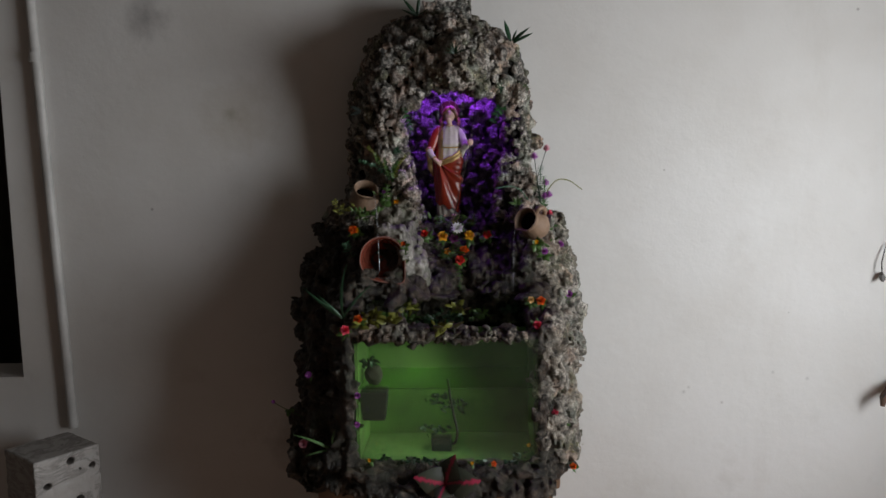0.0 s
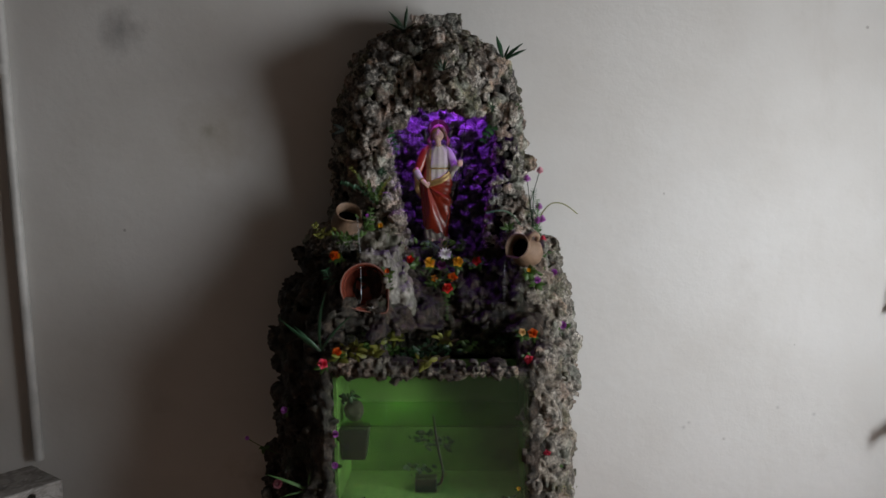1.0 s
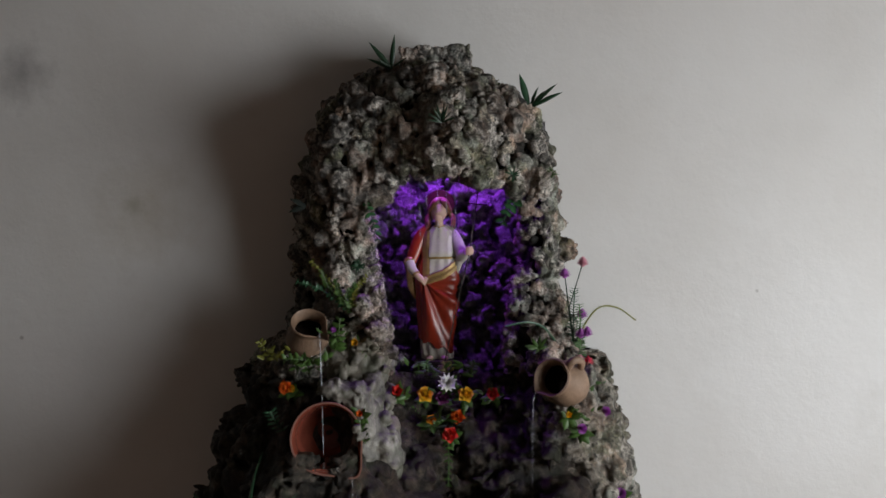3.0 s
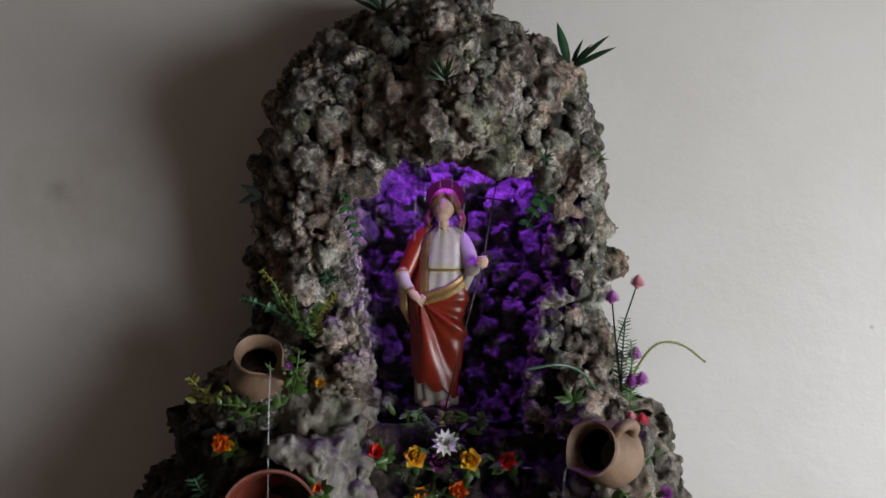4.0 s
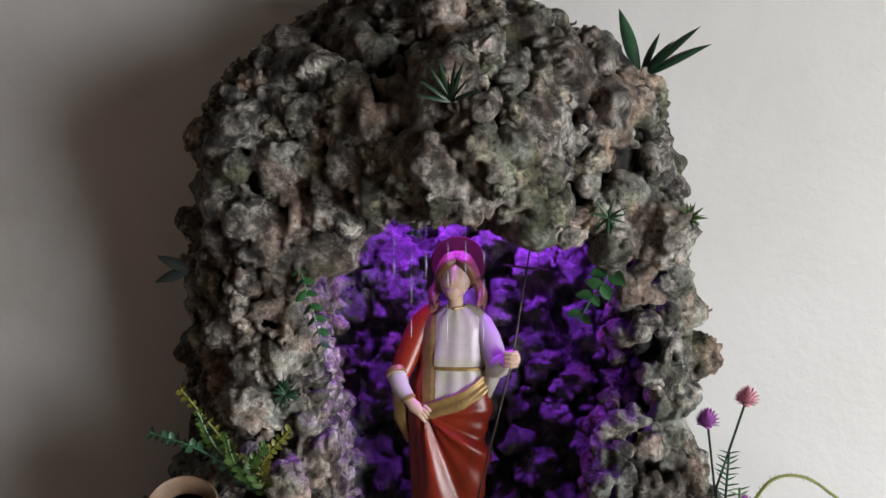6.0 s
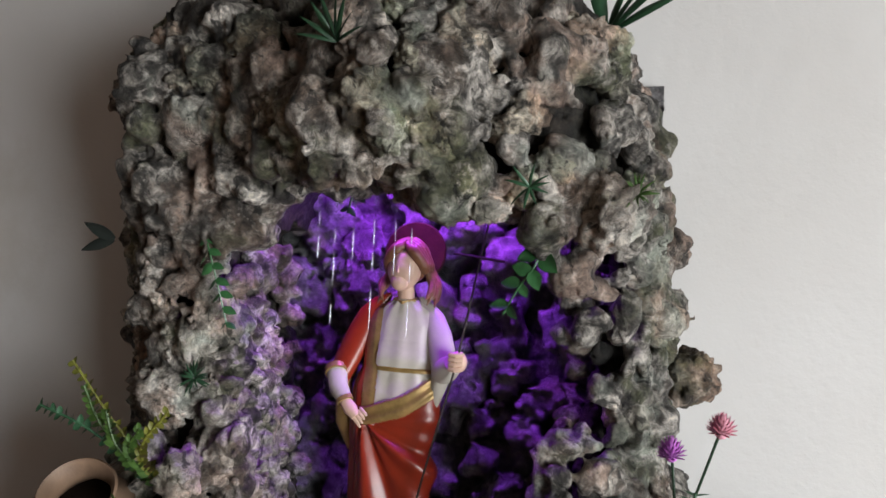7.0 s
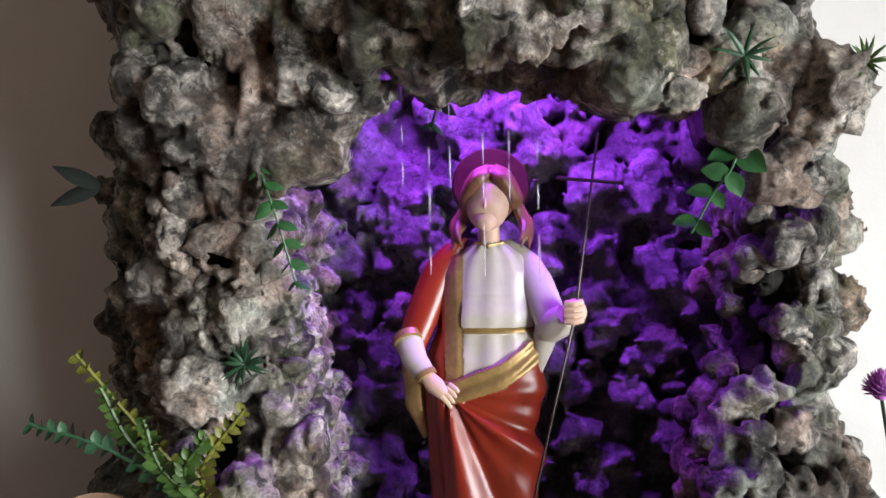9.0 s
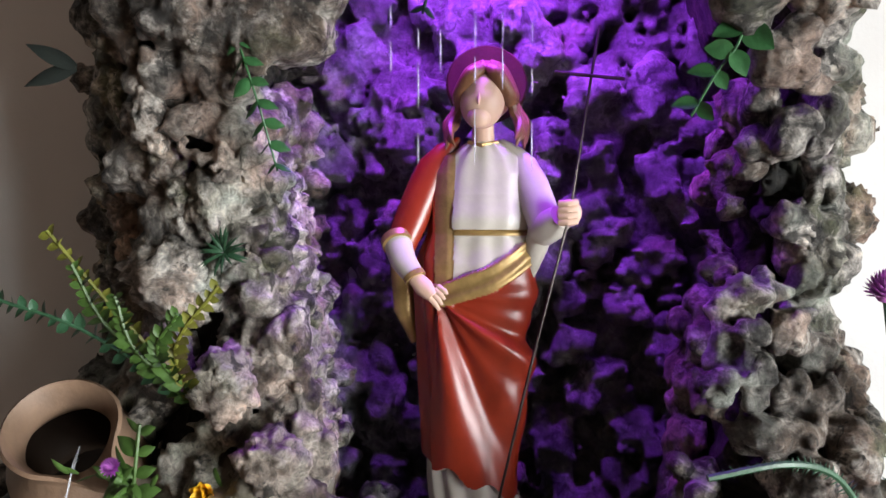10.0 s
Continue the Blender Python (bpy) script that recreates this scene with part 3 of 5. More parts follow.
def wall_with_hole(name, plane, hole, material, label):
    """A wall 0.18 thick from four butted blocks round a hole; plane: axis, face, outward sign, span and height; hole: span and height."""
    axis, face, sign, a0, a1, z1 = plane
    h0, h1, hz0, hz1 = hole
    bm = bmesh.new()
    lo, hi = sorted((face, face + sign * 0.18))
    for u0, u1, w0, w1 in ((a0, h0, 0, z1), (h1, a1, 0, z1), (h0, h1, 0, hz0), (h0, h1, hz1, z1)):
        if axis == "y":
            box(u0, u1, lo, hi, w0, w1, bm=bm)
        else:
            box(lo, hi, u0, u1, w0, w1, bm=bm)
    return tagged(part(name, bm, material, smooth=False), label, "wall", kind="structure")


HATCH = (-2.2, -1.384, 0.885, 1.93)
wall_with_hole("wall_north", ("y", WALL_Y, 1, WEST_X - 0.18, EAST_X + 0.18, CEIL_Z), HATCH, PLASTER, "whitewashed plaster wall with stains and pits")
wall_with_hole("wall_east", ("x", EAST_X, 1, SOUTH_Y, WALL_Y, CEIL_Z), (WIN_Y0, WIN_Y1, WIN_Z0, WIN_Z1), PLASTER, "unseen plastered wall, dark to limit bounced light with a window opening")
# unseen walls that close the room, kept dark to limit bounced light
tagged(part("wall_west", box(WEST_X - 0.18, WEST_X, SOUTH_Y, WALL_Y, 0, CEIL_Z), DARK_PLASTER, smooth=False), "unseen plastered wall, dark to limit bounced light", "wall", kind="structure")
tagged(part("wall_south", box(WEST_X - 0.18, EAST_X + 0.18, SOUTH_Y - 0.18, SOUTH_Y, 0, CEIL_Z), DARK_PLASTER, smooth=False), "unseen plastered wall, dark to limit bounced light", "wall", kind="structure")
# floor out of view; its red tone is there to bounce warm light
tagged(part("floor", box(WEST_X - 0.2, EAST_X + 0.2, SOUTH_Y - 0.2, WALL_Y + 1.4, -0.15, -0.002), FLOOR, smooth=False), "unseen floor, reddish for warm bounced light", "floor", kind="structure")
# ceiling out of view, dark so that little light bounces down
tagged(part("ceiling", box(WEST_X - 0.2, EAST_X + 0.2, SOUTH_Y - 0.2, WALL_Y + 1.4, CEIL_Z + 0.002, CEIL_Z + 0.15), CEILING, smooth=False), "unseen ceiling, dark to limit bounced light", "ceiling", kind="structure")

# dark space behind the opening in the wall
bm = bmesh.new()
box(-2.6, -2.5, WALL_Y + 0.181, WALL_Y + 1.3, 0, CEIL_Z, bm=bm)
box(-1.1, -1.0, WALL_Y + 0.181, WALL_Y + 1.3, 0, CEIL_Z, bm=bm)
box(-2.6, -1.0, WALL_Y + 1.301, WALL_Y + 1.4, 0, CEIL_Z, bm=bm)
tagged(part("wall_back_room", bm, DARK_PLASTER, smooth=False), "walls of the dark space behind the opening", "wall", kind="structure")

# pipe on the wall
pipe = thing("wall_conduit", (-1.24, WALL_Y - 0.015, 0.72), "grey plastic conduit fixed up the plaster wall", "pipe")
part("tube", tube([(0.019, 0, 0), (0.0, 0, 0.66), (-0.02, 0, 1.4), (-0.035, 0, 2.02)], 0.0155, 12), PVC, pipe)

# ledge that carries the shrine
support = thing("shrine_stand", (0, 0, 0), "dark wooden stand under the grotto", "stand")
part("slab", box(-0.37, 0.32, 1.86, WALL_Y - 0.004, 0.665, 0.716, 0.012), WOOD, support)
part("plinth", box(-0.35, 0.30, 1.88, WALL_Y - 0.004, 0.0, 0.664), WOOD, support)

# beam along the top of the wall
bm = box(-2.2, 2.2, WALL_Y - 0.07, WALL_Y - 0.003, 0.0, 0.09, 0.006)
bmesh.ops.transform(bm, matrix=pose(0, 0, 2.2, 0, 2.4, 0), verts=bm.verts)
bmesh.ops.bisect_plane(bm, geom=bm.verts[:] + bm.edges[:] + bm.faces[:], plane_co=(EAST_X - 0.005, 0, 0), plane_no=(1, 0, 0), clear_outer=True)
bmesh.ops.holes_fill(bm, edges=bm.edges)
tagged(part("trim_beam", bm, WOOD, smooth=False), "brown wooden beam along the wall", "beam", kind="structure")

# ---- statue ----
STATUE_RED = plain("red_glaze", (0.24, 0.024, 0.009), 0.30, vary=0.15, scale=60, bump=0.05)
STATUE_WHITE = plain("cream_glaze", (0.50, 0.46, 0.40), 0.33, vary=0.08, scale=60, bump=0.05)
STATUE_GOLD = plain("gold_paint", (0.36, 0.235, 0.085), 0.38, 0.4, vary=0.3, scale=90, bump=0.15)
STATUE_SKIN = plain("flesh_paint", (0.60, 0.40, 0.30), 0.5, vary=0.06, scale=60, bump=0.03)
STATUE_HAIR = plain("brown_hair_paint", (0.20, 0.09, 0.045), 0.35, vary=0.3, scale=120, bump=0.3)
STATUE_BASE = plain("dark_base_paint", (0.03, 0.02, 0.015), 0.5, scale=60)
STATUE_HALO = plain("bronze_halo_paint", (0.055, 0.02, 0.009), 0.4, 0.3, vary=0.3, scale=90, bump=0.15)
RED, WHITE, GOLD, SKIN, HAIR, PLINTH, HALO = range(7)


def add_ball(bm, place, radii, turn, material, segments=20):
    m = Matrix.Translation(place) @ pose(0, 0, 0, *turn) @ Matrix.Diagonal((*radii, 1))
    made = bmesh.ops.create_uvsphere(bm, u_segments=segments, v_segments=segments // 2 + 2, radius=1, matrix=m)["verts"]
    for f in {f for v in made for f in v.link_faces}:
        f.material_index = material


def add_tube(bm, points, radii, material, sides=16, flatten=None):
    before = set(bm.faces)
    tube(points, radii, sides, bm)
    for f in bm.faces:
        if f not in before:
            f.material_index = material


def robe(bm):
    """The draped body: rings with folds, coloured by where cloth, sash and tunic lie."""
    rows, sides = 250, 220
    zs = np.linspace(1.398, 1.668, rows)
    wide = np.interp(zs, [1.398, 1.42, 1.47, 1.52, 1.56, 1.585, 1.602, 1.625, 1.645, 1.658, 1.668], [0.035, 0.037, 0.0382, 0.0402, 0.0435, 0.0415, 0.0352, 0.0352, 0.0345, 0.027, 0.012])
    deep = np.interp(zs, [1.398, 1.42, 1.52, 1.58, 1.602, 1.63, 1.655, 1.668], [0.026, 0.027, 0.028, 0.027, 0.023, 0.024, 0.02, 0.012])
    mid = np.interp(zs, [1.398, 1.5, 1.58, 1.668], [0.020, 0.019, 0.021, 0.026])
    rings, kinds = [], []
    for z, w, d, c in zip(zs, wide, deep, mid):
        ring, kind = [], []
        for k in range(sides):
            a = 2 * math.pi * k / sides
            ux, uy = math.sin(a), -math.cos(a)
            x, grow = c + w * ux, 0.0
            front = uy < 0.25
            sash = 1.562 + 0.42 * max(0, x - 0.0) + 3.2 * max(0, x - 0.03) ** 1.6
            hem = 1.440 - 0.42 * (x + 0.02) + 0.004 * math.sin(x * 240)
            if z < hem - 0.0:
                m = WHITE
                grow = -0.003 + 0.0016 * math.sin(11 * a + 40 * z)
            elif x < -0.007 or (not front and x < 0.045):
                m = RED
                grow = 0.0018 * math.sin(9 * a + 26 * z) + 0.0012
            elif z > sash + 0.004:
                if x < 0.006 and z < 1.664:
                    m, grow = GOLD, 0.0020 * min(1, (0.0065 - x) / 0.004)
                else:
                    m = WHITE
                    grow = 0.00055 * math.sin(13 * a) * (1.4 if z < 1.602 else 0.8)
                    if abs(z - 1.602) < 0.0022:
                        m, grow = GOLD, 0.0014 * (1 - abs(z - 1.602) / 0.003)
                    elif z > 1.602:
                        grow += 0.003 * math.exp(-((z - 1.612) / 0.012) ** 2)
            elif z > sash - 0.013 - 0.10 * max(0, x):
                m = GOLD
                grow = 0.0036 + 0.0007 * math.sin((z - sash) * 520 + 9 * x)
            else:
                m = RED
                spread = math.atan2(x + 0.004, 1.556 - z)
                knee = 0.005 * math.exp(-((x - 0.004) / 0.012) ** 2 - ((z - 1.47) / 0.05) ** 2)
                grow = (0.0042 * math.sin(8 * spread + 0.9) + 0.0020 * math.sin(17 * spread + 2.0 + 10 * z)) * min(1, (1.57 - z) / 0.04) + knee + 0.0008
            scale = 1 + grow / max(w, 0.012)
            ring.append(bm.verts.new((c + w * ux * scale, 2.142 + d * uy * (1 + 1.2 * grow / max(d, 0.012)), z)))
            kind.append(m)
        rings.append(ring)
        kinds.append(kind)
    for i in range(rows - 1):
        for k in range(sides):
            j = (k + 1) % sides
            f = bm.faces.new((rings[i][k], rings[i][j], rings[i + 1][j], rings[i + 1][k]))
            f.material_index = kinds[i][k]
    bm.faces.new(rings[0][::-1]).material_index = WHITE
    bm.faces.new(rings[-1]).material_index = WHITE


def build_statue():
    bm = bmesh.new()
    robe(bm)
    # arm in the mantle, forearm with cuff, open palm
    add_tube(bm, [(0.008, 2.146, 1.672), (-0.002, 2.145, 1.662), (-0.011, 2.142, 1.650), (-0.018, 2.138, 1.634), (-0.026, 2.132, 1.613), (-0.033, 2.124, 1.594), (-0.032, 2.118, 1.585)], [0.002, 0.0085, 0.0118, 0.0128, 0.0126, 0.0115, 0.008], RED)
    add_tube(bm, [(-0.024, 2.150, 1.62), (-0.036, 2.146, 1.585), (-0.034, 2.148, 1.545), (-0.026, 2.150, 1.52)], [0.008, 0.009, 0.008, 0.003], GOLD)
    add_tube(bm, [(-0.036, 2.120, 1.598), (-0.034, 2.116, 1.594)], [0.0115, 0.0115], GOLD)
    add_tube(bm, [(-0.035, 2.119, 1.596), (-0.029, 2.110, 1.582), (-0.020, 2.105, 1.571)], [0.0105, 0.0095, 0.0075], WHITE)
    add_tube(bm, [(-0.0215, 2.1055, 1.5735), (-0.0195, 2.1045, 1.5705)], [0.0083, 0.0083], GOLD)
    add_tube(bm, [(-0.021, 2.105, 1.572), (-0.013, 2.102, 1.564), (-0.007, 2.101, 1.558)], [0.0055, 0.007, 0.0045], SKIN)
    for k in range(4):
        add_tube(bm, [(-0.010 + 0.0022 * k, 2.1005 + 0.001 * k, 1.5585 + 0.0022 * k), (-0.005 + 0.0023 * k, 2.1005, 1.553 + 0.0030 * k), (-0.002 + 0.0018 * k, 2.1015, 1.5485 + 0.0038 * k)], [0.0022, 0.002, 0.0012], SKIN, 8)
    # raised arm in the white sleeve, fist
    add_tube(bm, [(0.038, 2.146, 1.670), (0.046, 2.145, 1.660), (0.054, 2.142, 1.650), (0.061, 2.136, 1.636), (0.067, 2.129, 1.620), (0.071, 2.120, 1.607)], [0.002, 0.008, 0.0112, 0.0126, 0.0126, 0.0112], WHITE)
    add_tube(bm, [(0.070, 2.124, 1.606), (0.076, 2.114, 1.609), (0.082, 2.108, 1.614)], [0.0125, 0.0115, 0.009], WHITE)
    add_tube(bm, [(0.070, 2.126, 1.612), (0.064, 2.132, 1.590), (0.060, 2.138, 1.570)], [0.010, 0.008, 0.003], WHITE)
    add_ball(bm, (0.0875, 2.104, 1.617), (0.0085, 0.0085, 0.0095), (0, 0, 20), SKIN)
    for k in range(4):
        add_tube(bm, [(0.081, 2.098, 1.6105 + 0.0042 * k), (0.0865, 2.0945, 1.6105 + 0.0042 * k), (0.0925, 2.0985, 1.6115 + 0.0042 * k)], 0.0025, SKIN, 8)
    # neck, head, hair, band of hair, collar
    add_tube(bm, [(0.026, 2.140, 1.660), (0.026, 2.137, 1.680)], [0.0085, 0.0078], SKIN)
    add_tube(bm, [(0.016, 2.134, 1.6675), (0.026, 2.1275, 1.665), (0.036, 2.134, 1.6675), (0.034, 2.146, 1.669), (0.018, 2.146, 1.669), (0.016, 2.134, 1.6675)], 0.0016, GOLD, 8)
    add_ball(bm, (0.0262, 2.1290, 1.6965), (0.0160, 0.0150, 0.0200), (10, 7, 10), SKIN, 32)
    for v in bm.verts:
        if v.co.z > 1.674 and v.co.y < 2.121:
            for s in (-1, 1):
                v.co.y += 0.0022 * math.exp(-((v.co.x - 0.0252 - s * 0.0065) / 0.0036) ** 2 - ((v.co.z - 1.7025) / 0.0028) ** 2)
    add_ball(bm, (0.0245, 2.1215, 1.6845), (0.0085, 0.0075, 0.0085), (0, 0, 0), SKIN, 24)
    add_tube(bm, [(0.0255, 2.1160, 1.703), (0.0250, 2.1138, 1.6965), (0.0247, 2.1140, 1.6935), (0.0247, 2.1155, 1.6920)], [0.0006, 0.0010, 0.0011, 0.0005], SKIN, 12)
    add_ball(bm, (0.0275, 2.1400, 1.7050), (0.0205, 0.0195, 0.0218), (0, 0, 0), HAIR, 32)
    # waved hair parted over the brow, and locks down to the shoulders
    for s in (-1, 1):
        for k in range(4):
            r = 0.0058 - 0.0004 * k
            add_tube(bm, smooth_path([(0.0290 + s * 0.002, 2.1220 + 0.005 * k, 1.7185 + 0.0020 * k), (0.0280 + s * (0.0095 + 0.0008 * k), 2.1195 + 0.005 * k, 1.7130 + 0.0015 * k), (0.0275 + s * (0.0165 + 0.0010 * k), 2.1270 + 0.004 * k, 1.7025), (0.0275 + s * (0.0185 + 0.0006 * k), 2.1330 + 0.003 * k, 1.6950)], 5), [r * float(f) for f in np.interp(np.arange(16), [0, 4, 11, 15], [0.7, 1, 1, 0.75])], HAIR, 10)
        for k in range(5):
            sway = 0.0022 * math.sin(2.1 * k + s)
            points = smooth_path([(0.0275 + s * 0.0180, 2.134 + 0.003 * k, 1.702), (0.0275 + s * (0.0205 + 0.0008 * k), 2.139 + 0.002 * k, 1.6900), (0.0275 + s * (0.0225 + 0.0014 * k) + sway, 2.137 + 0.002 * k, 1.6820), (0.0275 + s * (0.0240 + 0.0012 * k), 2.130 + 0.003 * k, 1.6745 - 0.001 * k), (0.0275 + s * (0.0205 + 0.0020 * k) + sway, 2.124 + 0.003 * k, 1.6690 - 0.0016 * ((3 * k) % 5))], 5)
            add_tube(bm, points, [0.0038 * float(f) for f in np.interp(np.linspace(0, 1, len(points)), [0, 0.3, 0.6, 1], [0.8, 1.0, 0.9, 0.15])], HAIR, 8)
    # halo
    made = lathe([(0.0, -0.001), (0.0215, -0.001), (0.0235, -0.0025), (0.027, -0.0015), (0.0275, 0.001), (0.026, 0.003), (0.0, 0.0025)], 48)
    bmesh.ops.transform(made, matrix=pose(0.0265, 2.158, 1.7125, 80, 0, 8) @ Matrix.Scale(1.10, 4), verts=made.verts)
    me = bpy.data.meshes.new("halo")
    for f in made.faces:
        f.material_index = HALO
    made.to_mesh(me)
    made.free()
    bm.from_mesh(me)
    bpy.data.meshes.remove(me)
    # feet and base
    for x in (0.004, 0.034):
        add_ball(bm, (x, 2.118, 1.4005), (0.008, 0.016, 0.0055), (0, 0, 0), SKIN)
    before = set(bm.faces)
    box(-0.028, 0.070, 2.100, 2.182, 1.372, 1.3965, 0.006, bm)
    for f in bm.faces:
        if f not in before:
            f.material_index = PLINTH
    # the figure is flatter than it is wide, with a small head
    for v in bm.verts:
        k = min(1, max(0, (v.co.z - 1.655) / 0.02))
        v.co.y = 2.154 + (0.68 + 0.22 * k) * (v.co.y - 2.142)
    ob = part("statue", bm, [STATUE_RED, STATUE_WHITE, STATUE_GOLD, STATUE_SKIN, STATUE_HAIR, STATUE_BASE, STATUE_HALO])
    return tagged(ob, "painted plaster statue in red mantle and white tunic", "statue")


build_statue()
staff = thing("cross_staff", (0.0, 0.0, 0.0), "thin dark metal staff with a small cross", "staff")
DARK_METAL = plain("dark_metal", (0.05, 0.04, 0.035), 0.4, 0.7, scale=80)
part("pole", tube([(0.107, 2.136, 1.745), (0.101, 2.132, 1.706), (0.088, 2.1225, 1.617), (0.062, 2.122, 1.51), (0.036, 2.126, 1.397)], 0.0010, 8), DARK_METAL, staff)
part("crossbar", tube([(0.077, 2.130, 1.713), (0.124, 2.134, 1.708)], 0.0013, 8), DARK_METAL, staff)

# ---- loose stones set in the rockwork ----


def stone_mesh(seed, material):
    """A knobbly stone of radius about 1."""
    bm = bmesh.new()
    bmesh.ops.create_icosphere(bm, subdivisions=4, radius=1)
    off = Vector((seed * 3.1, seed * 1.7, seed * 5.3))
    for v in bm.verts:
        n = v.co.normalized()
        lump = noise.noise(n * 1.3 + off) * 0.34 + abs(noise.noise(n * 2.6 + off)) * 0.42 - abs(noise.noise(n * 5.5 + off)) * 0.24 + abs(noise.noise(n * 11 + off)) * 0.14 + noise.noise(n * 19 + off) * 0.05
        v.co = n * (0.85 + lump)
    me = bpy.data.meshes.new("stone")
    bm.to_mesh(me)
    bm.free()
    me.materials.append(material)
    me.polygons.foreach_set("use_smooth", [True] * len(me.polygons))
    return me


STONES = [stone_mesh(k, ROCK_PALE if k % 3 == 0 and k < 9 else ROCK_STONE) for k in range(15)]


def stone(place, radii, kind, label=""):
    ob = new("stone", STONES[kind])
    ob.parent = shrine
    ob.matrix_basis = Matrix.Translation(place) @ pose(0, 0, 0, *rng.uniform(0, 360, 3)) @ Matrix.Diagonal((*radii, 1))
    return tagged(ob, label)


stone((-0.168, 2.056, 1.580), (0.034, 0.027, 0.028), 0, "large pale rounded stone")
stone((-0.132, 2.050, 1.626), (0.022, 0.019, 0.019), 3, "pinkish cream stone")
stone((-0.168, 2.040, 1.672), (0.021, 0.017, 0.023), 6)
stone((0.284, 2.190, 1.614), (0.026, 0.026, 0.020), 4, "knob of rock jutting from the side")
stone((-0.108, 2.010, 1.520), (0.024, 0.018, 0.020), 3)
stone((-0.150, 2.018, 1.530), (0.022, 0.018, 0.020), 0)
stone((-0.085, 2.020, 1.470), (0.020, 0.018, 0.022), 6)
stone((-0.118, 2.055, 1.655), (0.017, 0.015, 0.019), 3)
stone((0.142, 2.005, 1.742), (0.011, 0.010, 0.017), 0, "pale knob hanging from the arch")
stone((0.350, 2.03, 1.065), (0.048, 0.050, 0.058), 10)
stone((0.366, 2.04, 1.115), (0.046, 0.050, 0.052), 3, "large pale boulder")
stone((0.225, 2.035, 1.745), (0.030, 0.026, 0.030), 3, "warm grey stone")
stone((0.060, 1.962, 1.822), (0.038, 0.024, 0.026), 13)
stone((0.105, 1.972, 1.800), (0.026, 0.022, 0.032), 11)
stone((0.118, 1.985, 1.850), (0.028, 0.022, 0.026), 10)
stone((0.020, 1.960, 1.800), (0.026, 0.020, 0.030), 12)
for i in range(190):
    s = high[rng.integers(len(high))]
    if s[1] < 2.17 and not (s[2] > 1.70 and s[2] < 1.79 and s[1] > 2.02 and -0.1 < s[0] < 0.19):
        size = rng.uniform(0.009, 0.026)
        stone(s + np.array([0, 0.004, 0]), (size, size * rng.uniform(0.7, 1), size * rng.uniform(0.7, 1.1)), int(rng.choice([1, 2, 4, 5, 7, 8, 9, 10, 11, 12, 13, 14, 1, 2, 4, 5, 10, 11, 12, 0, 3])))

# ---- pots, water, tank ----
TERRACOTTA = plain("brown_clay", (0.21, 0.132, 0.083), 0.6, vary=0.3, scale=35, bump=0.35)
CLAY_DARK = plain("dark_wet_clay", (0.17, 0.042, 0.026), 0.25, vary=0.3, scale=35)


def water_material(name, colour, rough=0.02):
    n = Nodes(name)
    return n.done(colour, rough, n.bump(n.noise(60, 2, 0.5), 0.15, 0.003), Transmission_Weight=1.0, IOR=1.33)


WATER = water_material("clear_water", (0.95, 0.98, 1.0))
GREEN_WATER = water_material("green_water", (0.55, 0.80, 0.40))


JUG_INNER_DARK = plain("jug_inner_shade", (0.012, 0.008, 0.006), 0.06, scale=30, bump=0.03)


def jug_body(rim, neck, belly, height, lip, material_thick=0.004):
    """A lathe-turned jug standing on its base with a pinched lip towards +x."""
    profile = [(0.001, 0.0), (belly * 0.62, 0.0), (belly * 0.82, height * 0.14), (belly, height * 0.38), (belly * 0.95, height * 0.55), (neck, height * 0.78), (neck * 1.02, height * 0.86), (rim, height),
               (rim - material_thick * 0.5, height + material_thick * 0.5), (rim - material_thick, height), (neck - material_thick, height * 0.84), (neck - material_thick, height * 0.76),
               (belly - material_thick, height * 0.5), (belly * 0.8 - material_thick, height * 0.16), (0.001, height * 0.08)]
    bm = lathe(profile, 40)
    for v in bm.verts:
        a = math.atan2(v.co.y, v.co.x)
        pull = max(0, (v.co.z / height - 0.8) / 0.2) ** 1.5 * math.exp(-(a / 0.38) ** 2)
        v.co.x += lip * pull
        v.co.y *= 1 - 0.25 * pull
        v.co.z -= 0.3 * lip * pull
        wob = noise.noise(v.co * 40) * 0.0012
        v.co += Vector((wob, wob, 0))
    return bm


def jug(place, axis, spin, rim, neck, belly, height, lip, label, handle=True):
    ob = thing("clay_jug", place, label, "jug", "clay jugs on the grotto")
    ob.rotation_mode = "QUATERNION"
    ob.rotation_quaternion = Vector(axis).to_track_quat("Z", "Y") @ Euler((0, 0, radians(spin))).to_quaternion()
    part("jug_body", jug_body(rim, neck, belly, height, lip), TERRACOTTA, ob)
    # added glossy dark disc that stands for the shade inside the jug
    part("water", lathe([(belly * 0.90, height * 0.50), (neck * 0.5, height * 0.505), (0.001, height * 0.505)], 32), JUG_INNER_DARK, ob, "dark disc for the shaded inside")
    if handle:
        part("handle", tube(smooth_path([(-neck * 0.95, 0, height * 0.84), (-rim * 1.25, 0, height * 0.95), (-belly * 1.25, 0, height * 0.86), (-belly * 1.22, 0, height * 0.66), (-belly * 0.96, 0, height * 0.5)], 4), 0.0068, 12), TERRACOTTA, ob)
    return ob


jug((-0.227, 2.062, 1.431), (0.20, -0.66, 0.72), -50, 0.034, 0.029, 0.042, 0.080, 0.019, "small brown clay jug tipped to pour water", handle=False)
jug((0.283, 2.019, 1.368), (-0.50, -0.80, 0.33), 225, 0.034, 0.029, 0.042, 0.098, 0.005, "brown clay jug with a handle lying on the rock")
